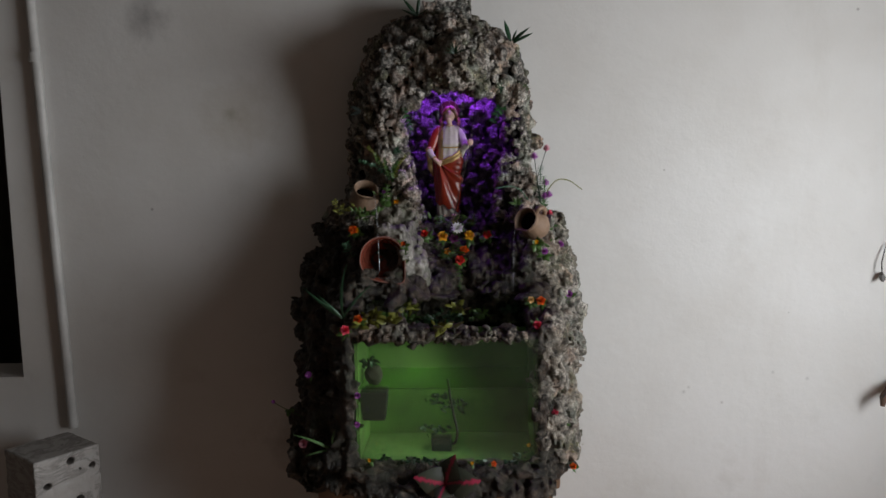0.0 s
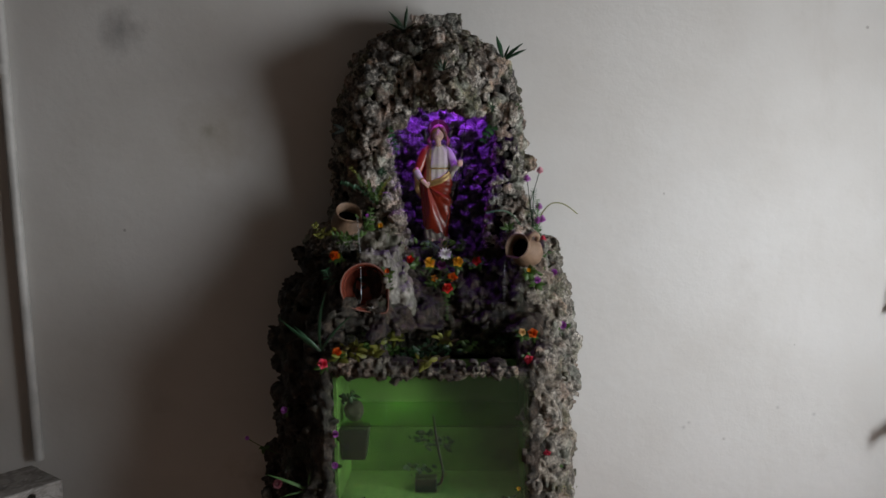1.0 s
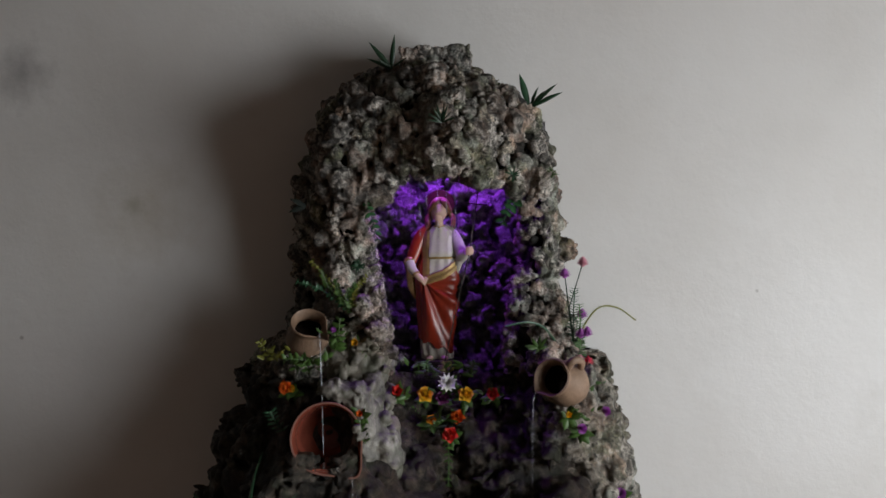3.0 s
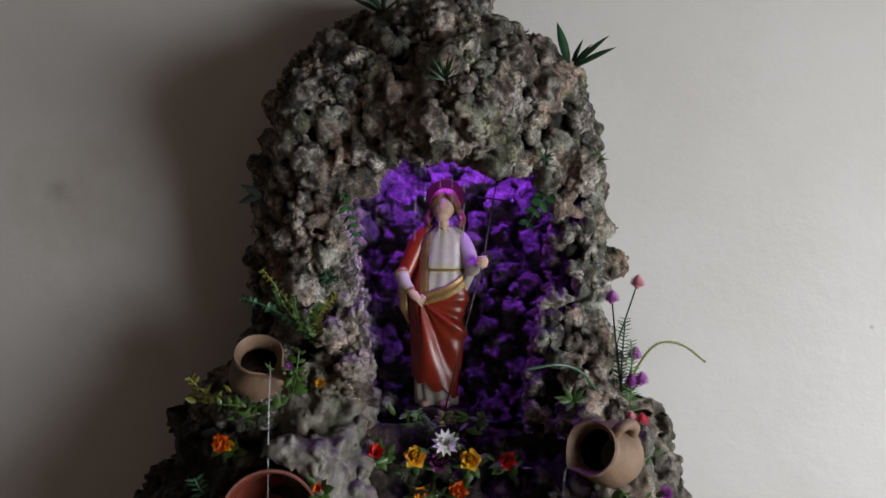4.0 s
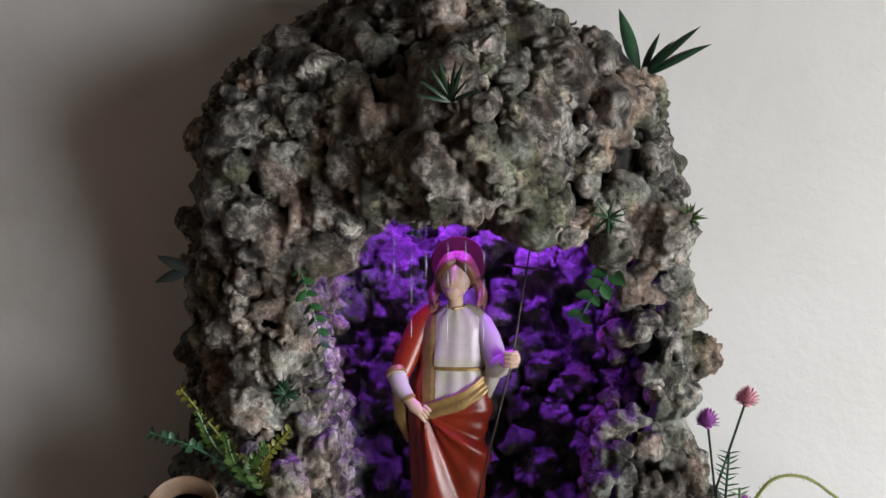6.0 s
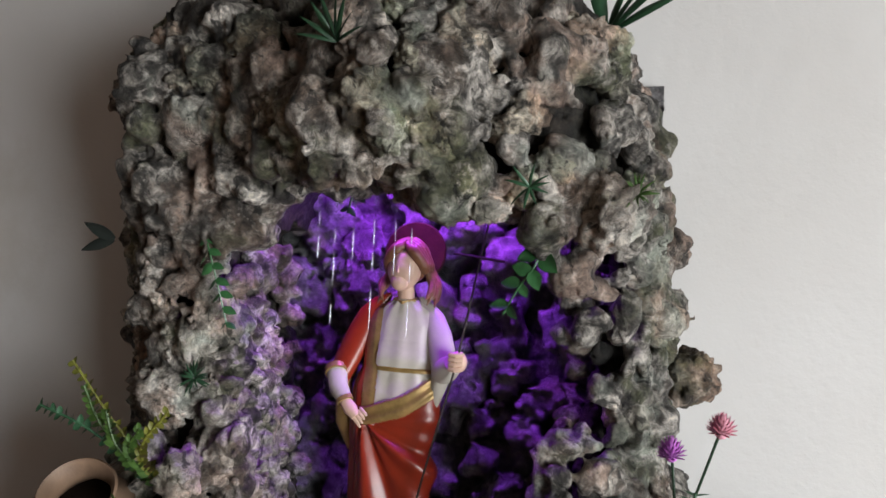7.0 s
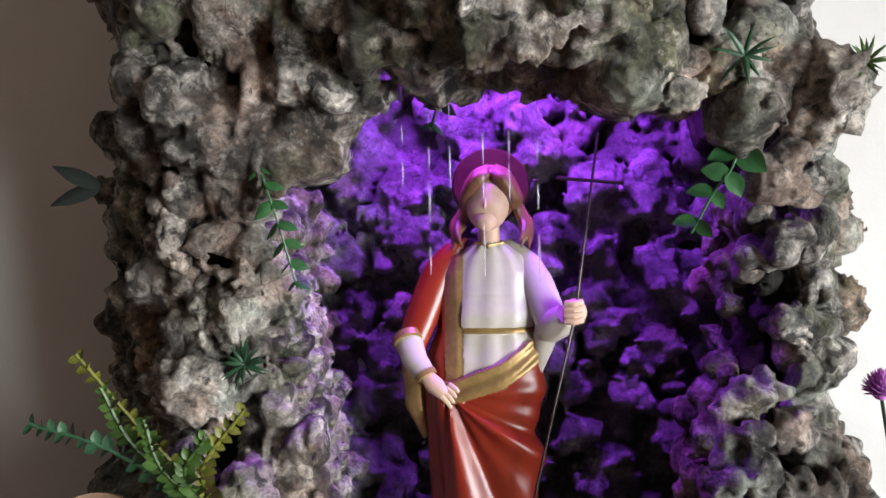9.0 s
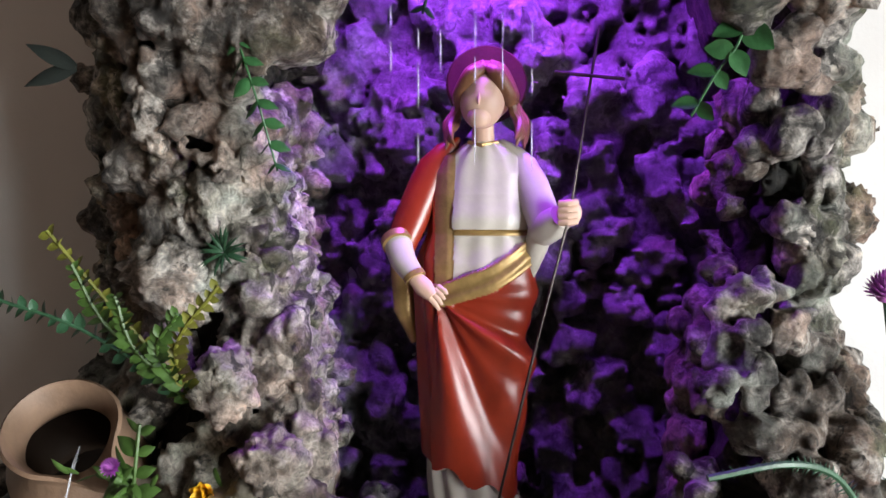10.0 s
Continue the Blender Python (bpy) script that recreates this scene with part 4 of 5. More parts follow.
bowl = thing("clay_bowl", (-0.166, 1.966, 1.290), "large red clay pot lying open that catches water", "pot", "clay jugs on the grotto")
bowl.rotation_mode = "QUATERNION"
bowl.rotation_quaternion = Vector((0.15, -0.96, 0.16)).to_track_quat("Z", "Y") @ Euler((0, 0, radians(-40))).to_quaternion()
profile = [(0.001, -0.03), (0.030, -0.028), (0.052, 0.0), (0.0595, 0.040), (0.0615, 0.060), (0.0595, 0.063), (0.056, 0.058), (0.0545, 0.040), (0.048, 0.002), (0.028, -0.022), (0.001, -0.024)]
SPOUT = bowl.rotation_quaternion.inverted() @ Vector((0.66, -0.1, -0.75))
SPOUT = Vector((SPOUT.x, SPOUT.y, 0)).normalized()


def with_spout(bm):
    for v in bm.verts:
        side = Vector((v.co.x, v.co.y, 0))
        if side.length > 0.01:
            pull = min(1, max(0, (v.co.z - 0.005) / 0.055)) ** 1.5 * math.exp(-(side.angle(SPOUT) / 0.42) ** 2)
            v.co += SPOUT * 0.024 * pull
    return bm


part("pot_body", with_spout(lathe(profile, 64)), CLAY_DARK, bowl)
bm = lathe([(0.0590, 0.0600), (0.0618, 0.0606), (0.0626, 0.0628), (0.0616, 0.0648), (0.0594, 0.0645), (0.0586, 0.0622), (0.0590, 0.0600)], 64)
part("rim", with_spout(bm), plain("red_clay_rim", (0.20, 0.085, 0.06), 0.5, scale=40), bowl, "lighter rounded clay rim")

pool = thing("bowl_water", (-0.160, 1.925, 1.252), "small pool of water in the clay pot", "water")
bm = lathe([(0.001, 0.002), (0.020, 0.001), (0.036, 0.0), (0.034, -0.006), (0.001, -0.010)], 32)
part("surface", bm, WATER, pool).visible_shadow = False


DRIP = Nodes("dripping_water").done((0.88, 0.90, 0.93), 0.12, None, Transmission_Weight=0.75, IOR=1.33)


def stream(name, points, radius, label):
    ob = thing(name, points[0], label, "water", "falling water")
    base = Vector(points[0])
    fine = [p - base for p in smooth_path(points, 14)]
    radii = [radius * (0.35 + 1.6 * abs(noise.noise(Vector((0, 0, 90 * p.z + 200 * points[0][0]))))) for p in fine]
    part("strand", tube(fine, radii, 8), DRIP, ob).visible_shadow = False
    return ob


stream("water_stream", [(-0.190, 1.996, 1.482), (-0.182, 1.975, 1.468), (-0.176, 1.955, 1.435), (-0.171, 1.940, 1.38), (-0.169, 1.937, 1.262)], 0.0010, "thin stream of water from jug to pot")
stream("water_stream", [(-0.108, 1.880, 1.246), (-0.104, 1.866, 1.235), (-0.101, 1.858, 1.18), (-0.100, 1.856, 0.968)], 0.0004, "thin stream of water from pot to tank")
stream("water_stream", [(0.208, 1.958, 1.372), (0.203, 1.952, 1.35), (0.201, 1.950, 1.25), (0.200, 1.950, 0.968)], 0.0004, "thin stream of water from jug to tank")
for x, y, z0, z1 in ((-0.022, 2.060, 1.775, 1.705), (-0.004, 2.055, 1.778, 1.655), (0.008, 2.065, 1.776, 1.690), (0.030, 2.058, 1.778, 1.665), (0.046, 2.065, 1.775, 1.690), (0.064, 2.056, 1.772, 1.640)):
    ob = thing("water_thread", (x, y, z0), "fine thread of water dripping from the arch", "water", "falling water")
    z = 0.0
    while z0 + z > z1:
        length = rng.uniform(0.012, 0.035)
        part("strand", tube([(0, 0, z), (0.0003, 0, z - length * 0.5), (0.0002, 0, z - length)], [0.0002, 0.00055, 0.00015], 6), DRIP, ob).visible_shadow = False
        z -= length + rng.uniform(0.002, 0.016)

tank = thing("fish_tank", (0, 0, 0), "glass fronted tank of green water set in the rock", "fish tank")
GLASS = Nodes("tank_glass").done((0.80, 0.93, 0.70), 0.01, None, Transmission_Weight=0.99, IOR=1.45)
TANK_GREEN = plain("green_tank_paint", (0.095, 0.185, 0.045), 0.5, vary=0.55, scale=7)
TANK_SAND = plain("algae_sand", (0.105, 0.185, 0.055), 0.9, vary=0.3, scale=60, bump=0.6)
bm = box(-0.241, 0.241, -0.0025, 0.0025, 0.776, 1.104)
bmesh.ops.transform(bm, matrix=pose(0.011, 1.792, 0, 0, 0, -4), verts=bm.verts)
part("glass_pane", bm, GLASS, tank).visible_shadow = False
part("back_panel", box(-0.224, 0.252, 2.02, 2.03, 0.765, 1.085), TANK_GREEN, tank)
part("side_panel", box(-0.226, -0.218, 1.815, 2.019, 0.765, 1.09), TANK_GREEN, tank)
part("side_panel", box(0.244, 0.252, 1.815, 2.019, 0.765, 1.09), TANK_GREEN, tank)
part("tank_floor", box(-0.217, 0.243, 1.815, 2.019, 0.755, 0.772), TANK_SAND, tank)
part("water_surface", box(-0.2165, 0.2425, 1.8155, 2.0185, 0.9662, 0.9675), GREEN_WATER, tank).visible_shadow = False

BLACK = plain("black_plastic", (0.009, 0.009, 0.010), 0.4, scale=60)
pump = thing("water_pump", (-0.004, 1.890, 0.7725), "black submersible pump with a bent hose", "pump")
part("housing", box(-0.028, 0.028, -0.018, 0.018, 0, 0.036, 0.004), BLACK, pump)
part("hose", tube(smooth_path([(0.020, 0, 0.012), (0.038, 0, 0.020), (0.044, 0, 0.05), (0.036, 0.004, 0.09), (0.027, 0.006, 0.14), (0.020, 0.01, 0.195)]), 0.0036, 10), BLACK, pump)
crate = thing("filter_box", (-0.183, 1.865, 0.790), "black square plastic pot standing in the tank water", "pot")
bm = box(-0.038, 0.038, -0.030, 0.030, 0.080, 0.160, 0.003)
for v in bm.verts:
    if v.co.z < 0.12:
        v.co.x *= 0.78
        v.co.y *= 0.78
part("pot_body", bm, BLACK, crate)
# made-up round lump in place of the dark plant mass in this corner
husk = thing("corner_lump", (-0.182, 1.870, 0.99), "dark round lump standing for plants in the tank corner", "husk")
bm = bmesh.new()
bmesh.ops.create_icosphere(bm, subdivisions=3, radius=0.026)
for v in bm.verts:
    v.co *= 1 + 0.25 * noise.noise(v.co * 60)
part("shell", bm, plain("lump_brown", (0.014, 0.011, 0.006), 0.8, vary=0.5, scale=70), husk)

# ---- block, wall marks ----
MARBLE = Nodes("grey_veined_stone")
veins = MARBLE.ramp(MARBLE.noise(7, 6, 0.65, (1, 1, 2.2), 1.6), [(0.42, (0.36, 0.34, 0.32)), (0.50, (0.11, 0.10, 0.09)), (0.56, (0.38, 0.36, 0.34))])
MARBLE = MARBLE.done(MARBLE.mix(MARBLE.noise(30, 4), veins, (0.29, 0.27, 0.25)), 0.55, MARBLE.bump(MARBLE.noise(120, 4), 0.4, 0.002))
pedestal = thing("stone_block", (-1.177, 2.018, 0.455), "grey veined square block with drilled round holes", "block")
pedestal.rotation_euler = (0, 0, radians(-36))
ax = axes(-0.11, 0.11, -0.11, 0.11, -0.01, 0.30, 0.004)
field = box_distance(*ax, -0.094, 0.094, -0.094, 0.094, 0.003, 0.28).astype(np.float32)
X, Y, Z = np.meshgrid(*ax, indexing="ij")
for side, u, z, r in ((0, 0.01, 0.253, 0.011), (0, 0.072, 0.222, 0.010), (0, 0.035, 0.222, 0.005), (0, -0.06, 0.200, 0.011), (0, 0.03, 0.13, 0.011), (0, -0.05, 0.09, 0.010)):
    field = np.maximum(field, -np.maximum(np.sqrt((Y - u) ** 2 + (Z - z) ** 2) - r, 0.05 - X)).astype(np.float32)
roughen(field, ax, [(0.03, 0.0012), (0.012, 0.0008)], 0.0)
quad_mesh("block", *surface_nets(field, [a[0] for a in ax], 0.004), MARBLE, pedestal)
stool = thing("stool", (-1.177, 2.018, 0.0), "plain brown wooden box stand under the block", "stand")
stool.rotation_euler = (0, 0, radians(-36))
part("box_body", box(-0.11, 0.11, -0.11, 0.11, 0, 0.456, 0.006), WOOD, stool)

part("clip", tube([(-0.016, -0.002, 1.17), (-0.016, -0.002, 1.20)], 0.0185, 14), PVC, pipe, "pipe joint")

peg = thing("wall_peg", (1.39, WALL_Y, 0.835), "broken brown wooden peg driven into the wall", "peg")
part("peg_wood", tube([(0.03, 0.0, 0.012), (0.0, -0.03, 0.0), (-0.035, -0.055, -0.020), (-0.045, -0.065, -0.045)], [0.012, 0.016, 0.014, 0.006], 10), plain("raw_brown_wood", (0.13, 0.075, 0.05), 0.8, scale=60, bump=0.6), peg)
part("splinter", tube([(0.03, -0.004, 0.03), (-0.01, -0.05, 0.015), (-0.05, -0.07, -0.018)], [0.004, 0.004, 0.002], 8), DARK_METAL, peg)
hook = thing("wire_hook", (1.355, WALL_Y, 1.19), "thin bent wire loop on the wall", "wire")
part("wire", tube([(0.03, 0.002, 0.11), (0.005, -0.012, 0.085), (-0.008, -0.02, 0.04), (-0.006, -0.022, 0.0), (0.0, -0.03, -0.012)], 0.0018, 8), DARK_METAL, hook)
part("knot", tube([(0.001, -0.004, 0.004), (-0.004, -0.02, -0.006), (-0.008, -0.03, -0.016)], [0.006, 0.010, 0.004], 10), plain("grey_rag", (0.22, 0.21, 0.20), 0.9, scale=80), hook)

# ---- artificial flowers and foliage ----
GREENS = [plain("leaf_green", (0.055, 0.115, 0.022), 0.45, vary=0.35, scale=90), plain("dark_leaf_green", (0.013, 0.040, 0.018), 0.4, vary=0.3, scale=90),
          plain("yellow_green_leaf", (0.15, 0.155, 0.022), 0.5, vary=0.35, scale=90), plain("pale_leaf_green", (0.10, 0.20, 0.07), 0.5, vary=0.3, scale=90), plain("bluish_leaf", (0.028, 0.085, 0.040), 0.45, vary=0.3, scale=90), plain("glossy_green_bead", (0.030, 0.105, 0.035), 0.3, vary=0.3, scale=90), plain("blackish_leaf", (0.004, 0.008, 0.005), 0.85, vary=0.3, scale=90)]
LEAF, DARK_LEAF, LIME, PALE_LEAF, BLUE_LEAF, PLUMP_LEAF, BLACK_LEAF = range(7)
PETALS = {"red": (0.62, 0.035, 0.02), "orange": (0.72, 0.13, 0.01), "yellow": (0.75, 0.42, 0.015), "pink": (0.75, 0.07, 0.13), "purple": (0.50, 0.15, 0.54),
          "plum": (0.13, 0.02, 0.10), "white": (0.86, 0.86, 0.80), "cream": (0.72, 0.48, 0.20), "rose": (0.74, 0.34, 0.42), "amber": (0.55, 0.22, 0.01)}
PETALS = {k: plain(k + "_petal", v, 0.55, vary=0.25, scale=120, bump=0.2) for k, v in PETALS.items()}
SHARED = {}


def sheet(bm, length, width, bend, cup, m, rows=6, cols=4, tip=0.9, lean=0.0):
    """A leaf or petal from the origin along +z, bent towards +y and cupped across, moved by m."""
    grid = []
    for i in range(rows + 1):
        t = i / rows
        half = width * (math.sin(math.pi * min(1, 0.08 + 0.92 * t) ** tip) + 0.04)
        a = bend * t
        cy, cz = (length * (1 - math.cos(a)) / bend, length * math.sin(a) / bend) if abs(bend) > 1e-3 else (0, length * t)
        row = []
        for j in range(cols + 1):
            u = 2 * j / cols - 1
            lift = cup * half * u * u
            row.append(bm.verts.new(m @ Vector((half * u, cy + lift * math.cos(a) + lean * t, cz - lift * math.sin(a)))))
        grid.append(row)
    for i in range(rows):
        for j in range(cols):
            bm.faces.new((grid[i][j], grid[i][j + 1], grid[i + 1][j + 1], grid[i + 1][j]))
    return bm


def turn(tilt, spin, lift=0.0):
    return pose(0, 0, lift) @ pose(0, 0, 0, 0, 0, spin) @ pose(0, 0, 0, tilt, 0, 0)


def rose_bloom(bm):
    for count, tilt, size, wide, bend in ((3, 3, 0.85, 0.45, -0.9), (4, 10, 1.0, 0.58, -0.6), (5, 22, 1.10, 0.68, -0.2), (6, 40, 1.15, 0.72, 0.35), (5, 62, 1.15, 0.68, 0.7)):
        for k in range(count):
            sheet(bm, size, wide, bend, -0.35, turn(-tilt, 360 * k / count + 37 * count) @ pose(0, 0.06, 0), 5, 4, 0.7)


def mum_bloom(bm):
    for count, tilt, size in ((7, 12, 0.7), (10, 34, 0.95), (12, 58, 1.1), (12, 80, 1.15)):
        for k in range(count):
            sheet(bm, size, 0.23, -0.5, -0.5, turn(-tilt, 360 * k / count + 17 * count), 4, 2, 0.75)


def globe_bloom(bm):
    bmesh.ops.create_icosphere(bm, subdivisions=2, radius=0.42, matrix=pose(0, 0, 0.35))
    for i in range(84):
        t = (i + 0.5) / 84
        sheet(bm, 1.30 - 0.50 * t, 0.15, -0.35, -0.5, turn(-8 - 84 * t, 137.5 * i, 0.30) @ pose(0, 0, 0.25), 3, 2, 0.85)


def cup_bloom(bm):
    for count, tilt, size, wide in ((4, 8, 1.3, 0.5), (5, 26, 1.2, 0.55)):
        for k in range(count):
            sheet(bm, size, wide, 0.35, -0.3, turn(-tilt, 360 * k / count + 31 * count), 5, 4, 0.75)


BLOOMS = {"rose": rose_bloom, "mum": mum_bloom, "globe": globe_bloom, "cup": cup_bloom}


def shared(name, key, make, material, parent, m, label=""):
    """A mesh built once for each key, and set under its thing at m."""
    if key not in SHARED:
        bm = bmesh.new()
        make(bm)
        me = bpy.data.meshes.new(name)
        bm.to_mesh(me)
        bm.free()
        me.materials.append(material)
        me.polygons.foreach_set("use_smooth", [True] * len(me.polygons))
        SHARED[key] = me
    ob = new(name, SHARED[key])
    ob.parent = parent
    ob.matrix_basis = m
    return tagged(ob, label)


def toward(direction, spin=0.0):
    return Vector(direction).to_track_quat("Z", "Y").to_matrix().to_4x4() @ pose(0, 0, 0, 0, 0, spin)


def facing(direction, jitter):
    """A leaf's turn: along the direction, its face to the room, twisted by jitter degrees."""
    z = Vector(direction).normalized()
    y = Vector((0.25, 0.85, -0.45))
    y = (y - z * y.dot(z)).normalized()
    return Matrix((y.cross(z), y, z)).transposed().to_4x4() @ pose(0, 0, 0, 0, 0, jitter)


LEAF_SHAPES = {"oval": (0.26, 0.5, 0.3, 0.9), "blade": (0.075, 0.7, 0.4, 0.75), "plump": (0.34, 0.3, -0.2, 0.9), "narrow": (0.16, 0.6, 0.3, 0.85), "strap": (0.034, 0.9, 0.4, 0.7), "fleshy": (0.075, 0.5, 0.5, 0.8), "broad": (0.085, 0.55, 0.35, 1.1)}


def leaf(parent, shape, green, base, direction, length, spin=0.0):
    wide, bend, cup, tip = LEAF_SHAPES[shape]
    return shared("leaf", ("leaf", shape, green), lambda bm: sheet(bm, 1.0, wide, bend, cup, Matrix(), 8, 4, tip), GREENS[green], parent,
                  Matrix.Translation(base) @ facing(direction, spin) @ Matrix.Scale(length, 4))


def stem(parent, points, radius, green=LEAF):
    return part("stem", tube(smooth_path(points, 5), radius, 6), GREENS[green], parent)


def flower(kind, colour, x, y, z, size, name, leaves=3, drop=(0.0, 0.018, -0.012), leaf_shape="oval", green=LEAF, leaf_length=0.02):
    """A bloom at (x, y, z) that faces the room, with a short stem into the rock and leaves round it."""
    ob = thing(name, (x + drop[0], y + drop[1], z + drop[2]), LABELS[kind].format(colour=colour), "flower", "artificial flowers on the grotto")
    top = -Vector(drop)
    face = Vector((rng.uniform(-0.35, 0.35), -1.0, rng.uniform(0.1, 0.7)))
    shared("bloom", (kind, colour), BLOOMS[kind], PETALS[colour], ob, Matrix.Translation(top) @ toward(face, rng.uniform(0, 360)) @ Matrix.Scale(size * 0.98, 4))
    stalk = stem(ob, [(0, 0, 0), tuple(top * 0.6 + Vector((0, 0, -0.002))), tuple(top)], 0.0012)
    for k in range(leaves):
        a = 2 * math.pi * (k + rng.random() * 0.6) / leaves
        leaf(stalk, leaf_shape, green, top * 0.45, (math.cos(a), -0.55, math.sin(a)), leaf_length * rng.uniform(0.8, 1.25), rng.uniform(-30, 30))
    return ob


LABELS = {"rose": "{colour} artificial rose with plastic leaves stuck in the rock", "mum": "{colour} many-petalled artificial flower stuck in the rock",
          "globe": "{colour} round artificial clover flower on the rock", "cup": "{colour} artificial bud with small leaves on the rock"}

# bunch under the statue
for row in (("mum", "white", 0.046, 2.040, 1.368, 0.0195), ("rose", "yellow", 0.003, 2.044, 1.346, 0.0155), ("rose", "plum", 0.036, 2.048, 1.340, 0.0138),
            ("rose", "yellow", 0.080, 2.038, 1.348, 0.0149), ("cup", "amber", 0.015, 2.023, 1.303, 0.0149), ("rose", "orange", 0.066, 2.028, 1.308, 0.0138),
            ("rose", "red", 0.053, 1.998, 1.282, 0.0144), ("cup", "red", -0.050, 2.033, 1.352, 0.0172), ("rose", "red", 0.132, 2.038, 1.350, 0.0121)):
    flower(*row, "bouquet_flower", 7, leaf_length=0.024)
# on the flanks
for row in (("rose", "orange", -0.243, 1.965, 1.376, 0.0125), ("cup", "yellow", -0.232, 1.970, 1.370, 0.0120), ("cup", "yellow", -0.124, 2.022, 1.449, 0.0110),
            ("cup", "orange", -0.100, 1.925, 1.338, 0.0095), ("globe", "purple", 0.337, 2.035, 1.318, 0.0115), ("globe", "purple", 0.284, 1.940, 1.310, 0.0095),
            ("cup", "yellow", 0.262, 1.930, 1.338, 0.0090), ("rose", "cream", 0.241, 1.868, 1.190, 0.0095), ("rose", "orange", 0.268, 1.868, 1.187, 0.0125),
            ("globe", "purple", 0.358, 1.980, 1.184, 0.0105), ("rose", "pink", 0.254, 1.815, 1.134, 0.0115), ("rose", "pink", -0.243, 1.775, 1.134, 0.0125),
            ("rose", "orange", -0.210, 1.785, 1.160, 0.0115)):
    flower(*row, "artificial_flower", 6, leaf_length=0.022)
# round the tank
for row in (("globe", "rose", -0.375, 1.845, 0.806, 0.0130), ("globe", "purple", -0.352, 1.835, 1.000, 0.0095), ("globe", "purple", -0.214, 1.762, 0.965, 0.0085),
            ("globe", "purple", -0.214, 1.750, 0.892, 0.0085), ("cup", "yellow", -0.187, 1.755, 0.796, 0.0080), ("cup", "yellow", 0.079, 1.745, 0.789, 0.0070),
            ("rose", "orange", 0.134, 1.735, 0.792, 0.0075), ("cup", "yellow", 0.228, 1.785, 0.822, 0.0085), ("globe", "purple", 0.313, 1.838, 0.960, 0.0085),
            ("rose", "pink", 0.300, 1.822, 0.895, 0.0095), ("rose", "orange", 0.350, 1.838, 0.742, 0.0090), ("globe", "purple", -0.470, 1.90, 0.905, 0.0060)):
    flower(*row, "small_flower", 3, leaf_length=0.016, drop=(0.075, 0.02, -0.05) if row[2] < -0.45 else (0.0, 0.018, -0.012))


def tuft(name, place, tips, green, wide_shape, label, group="grass tufts on the grotto"):
    """Blade leaves from one base to several tips."""
    ob = thing(name, place, label, "plant", group)
    for tip in tips:
        way = Vector(tip) - Vector(place)
        leaf(ob, wide_shape, green, (0, 0, 0), way, way.length * 1.04, rng.uniform(-25, 25))
    return ob


def around(place, count, length, up=0.5, out=-0.6):
    return [tuple(Vector(place) + Vector((math.cos(a) * rng.uniform(0.5, 1), out * rng.uniform(0.2, 1), math.sin(a) * 0.6 + up)).normalized() * length * rng.uniform(0.7, 1.1))
            for a in (2 * math.pi * (k + rng.random()) / count for k in range(count))]


tuft("succulent_tuft", (-0.058, 2.075, 1.972), [(-0.052, 2.06, 2.034), (-0.095, 2.05, 2.018), (-0.100, 2.06, 1.992), (-0.030, 2.06, 1.995), (-0.075, 2.05, 1.985)], DARK_LEAF, "fleshy", "dark green fleshy plant on top of the rock")
tuft("succulent_tuft", (0.207, 2.085, 1.890), [(0.190, 2.075, 1.958), (0.247, 2.065, 1.942), (0.258, 2.060, 1.926), (0.216, 2.070, 1.930), (0.224, 2.060, 1.922)], BLUE_LEAF, "broad", "dark green fleshy plant on the arch")
tuft("agave_tuft", (0.048, 1.936, 1.846), [(0.036, 1.918, 1.866), (0.056, 1.916, 1.870), (0.044, 1.914, 1.858), (0.030, 1.921, 1.862), (0.038, 1.916, 1.872), (0.048, 1.916, 1.872), (0.060, 1.921, 1.864), (0.068, 1.921, 1.854), (0.026, 1.921, 1.852)], DARK_LEAF, "fleshy", "small dark green pointed plant in the rock")
tuft("leaf_pair", (-0.222, 2.045, 1.708), [(-0.246, 2.030, 1.724), (-0.251, 2.030, 1.699)], BLACK_LEAF, "narrow", "pair of dark leaves at the rock's side")
tuft("moss_tuft", (0.172, 1.992, 1.758), around((0.172, 1.992, 1.758), 9, 0.020, 0.1), BLUE_LEAF, "blade", "small spiky green tuft in the rock")
tuft("moss_tuft", (0.242, 2.020, 1.758), around((0.242, 2.020, 1.758), 18, 0.014, 0.3), LEAF, "blade", "small spiky green tuft in the rock")
tuft("moss_tuft", (-0.122, 2.040, 1.592), around((-0.122, 2.040, 1.592), 24, 0.017, 0.3), BLUE_LEAF, "blade", "small spiky green tuft beside a stone")
tuft("moss_tuft", (-0.133, 1.950, 1.368), around((-0.133, 1.950, 1.368), 12, 0.020, 0.2), BLUE_LEAF, "blade", "small spiky green tuft above the pot")
tuft("moss_tuft", (0.216, 2.022, 1.438), around((0.216, 2.022, 1.438), 10, 0.024, 0.6), LEAF, "narrow", "green leafy tuft beside the jug")
tuft("aloe_plant", (-0.248, 1.778, 1.165), [(-0.268, 1.743, 1.302), (-0.345, 1.743, 1.245), (-0.198, 1.738, 1.258), (-0.225, 1.738, 1.215), (-0.292, 1.738, 1.225)], BLUE_LEAF, "strap", "long pointed green leaves beside the tank")
tuft("lily_leaves", (-0.290, 1.815, 0.800), [(-0.372, 1.77, 0.868), (-0.362, 1.78, 0.812), (-0.300, 1.76, 0.850)], PALE_LEAF, "strap", "arching pale green leaves at the tank's side")


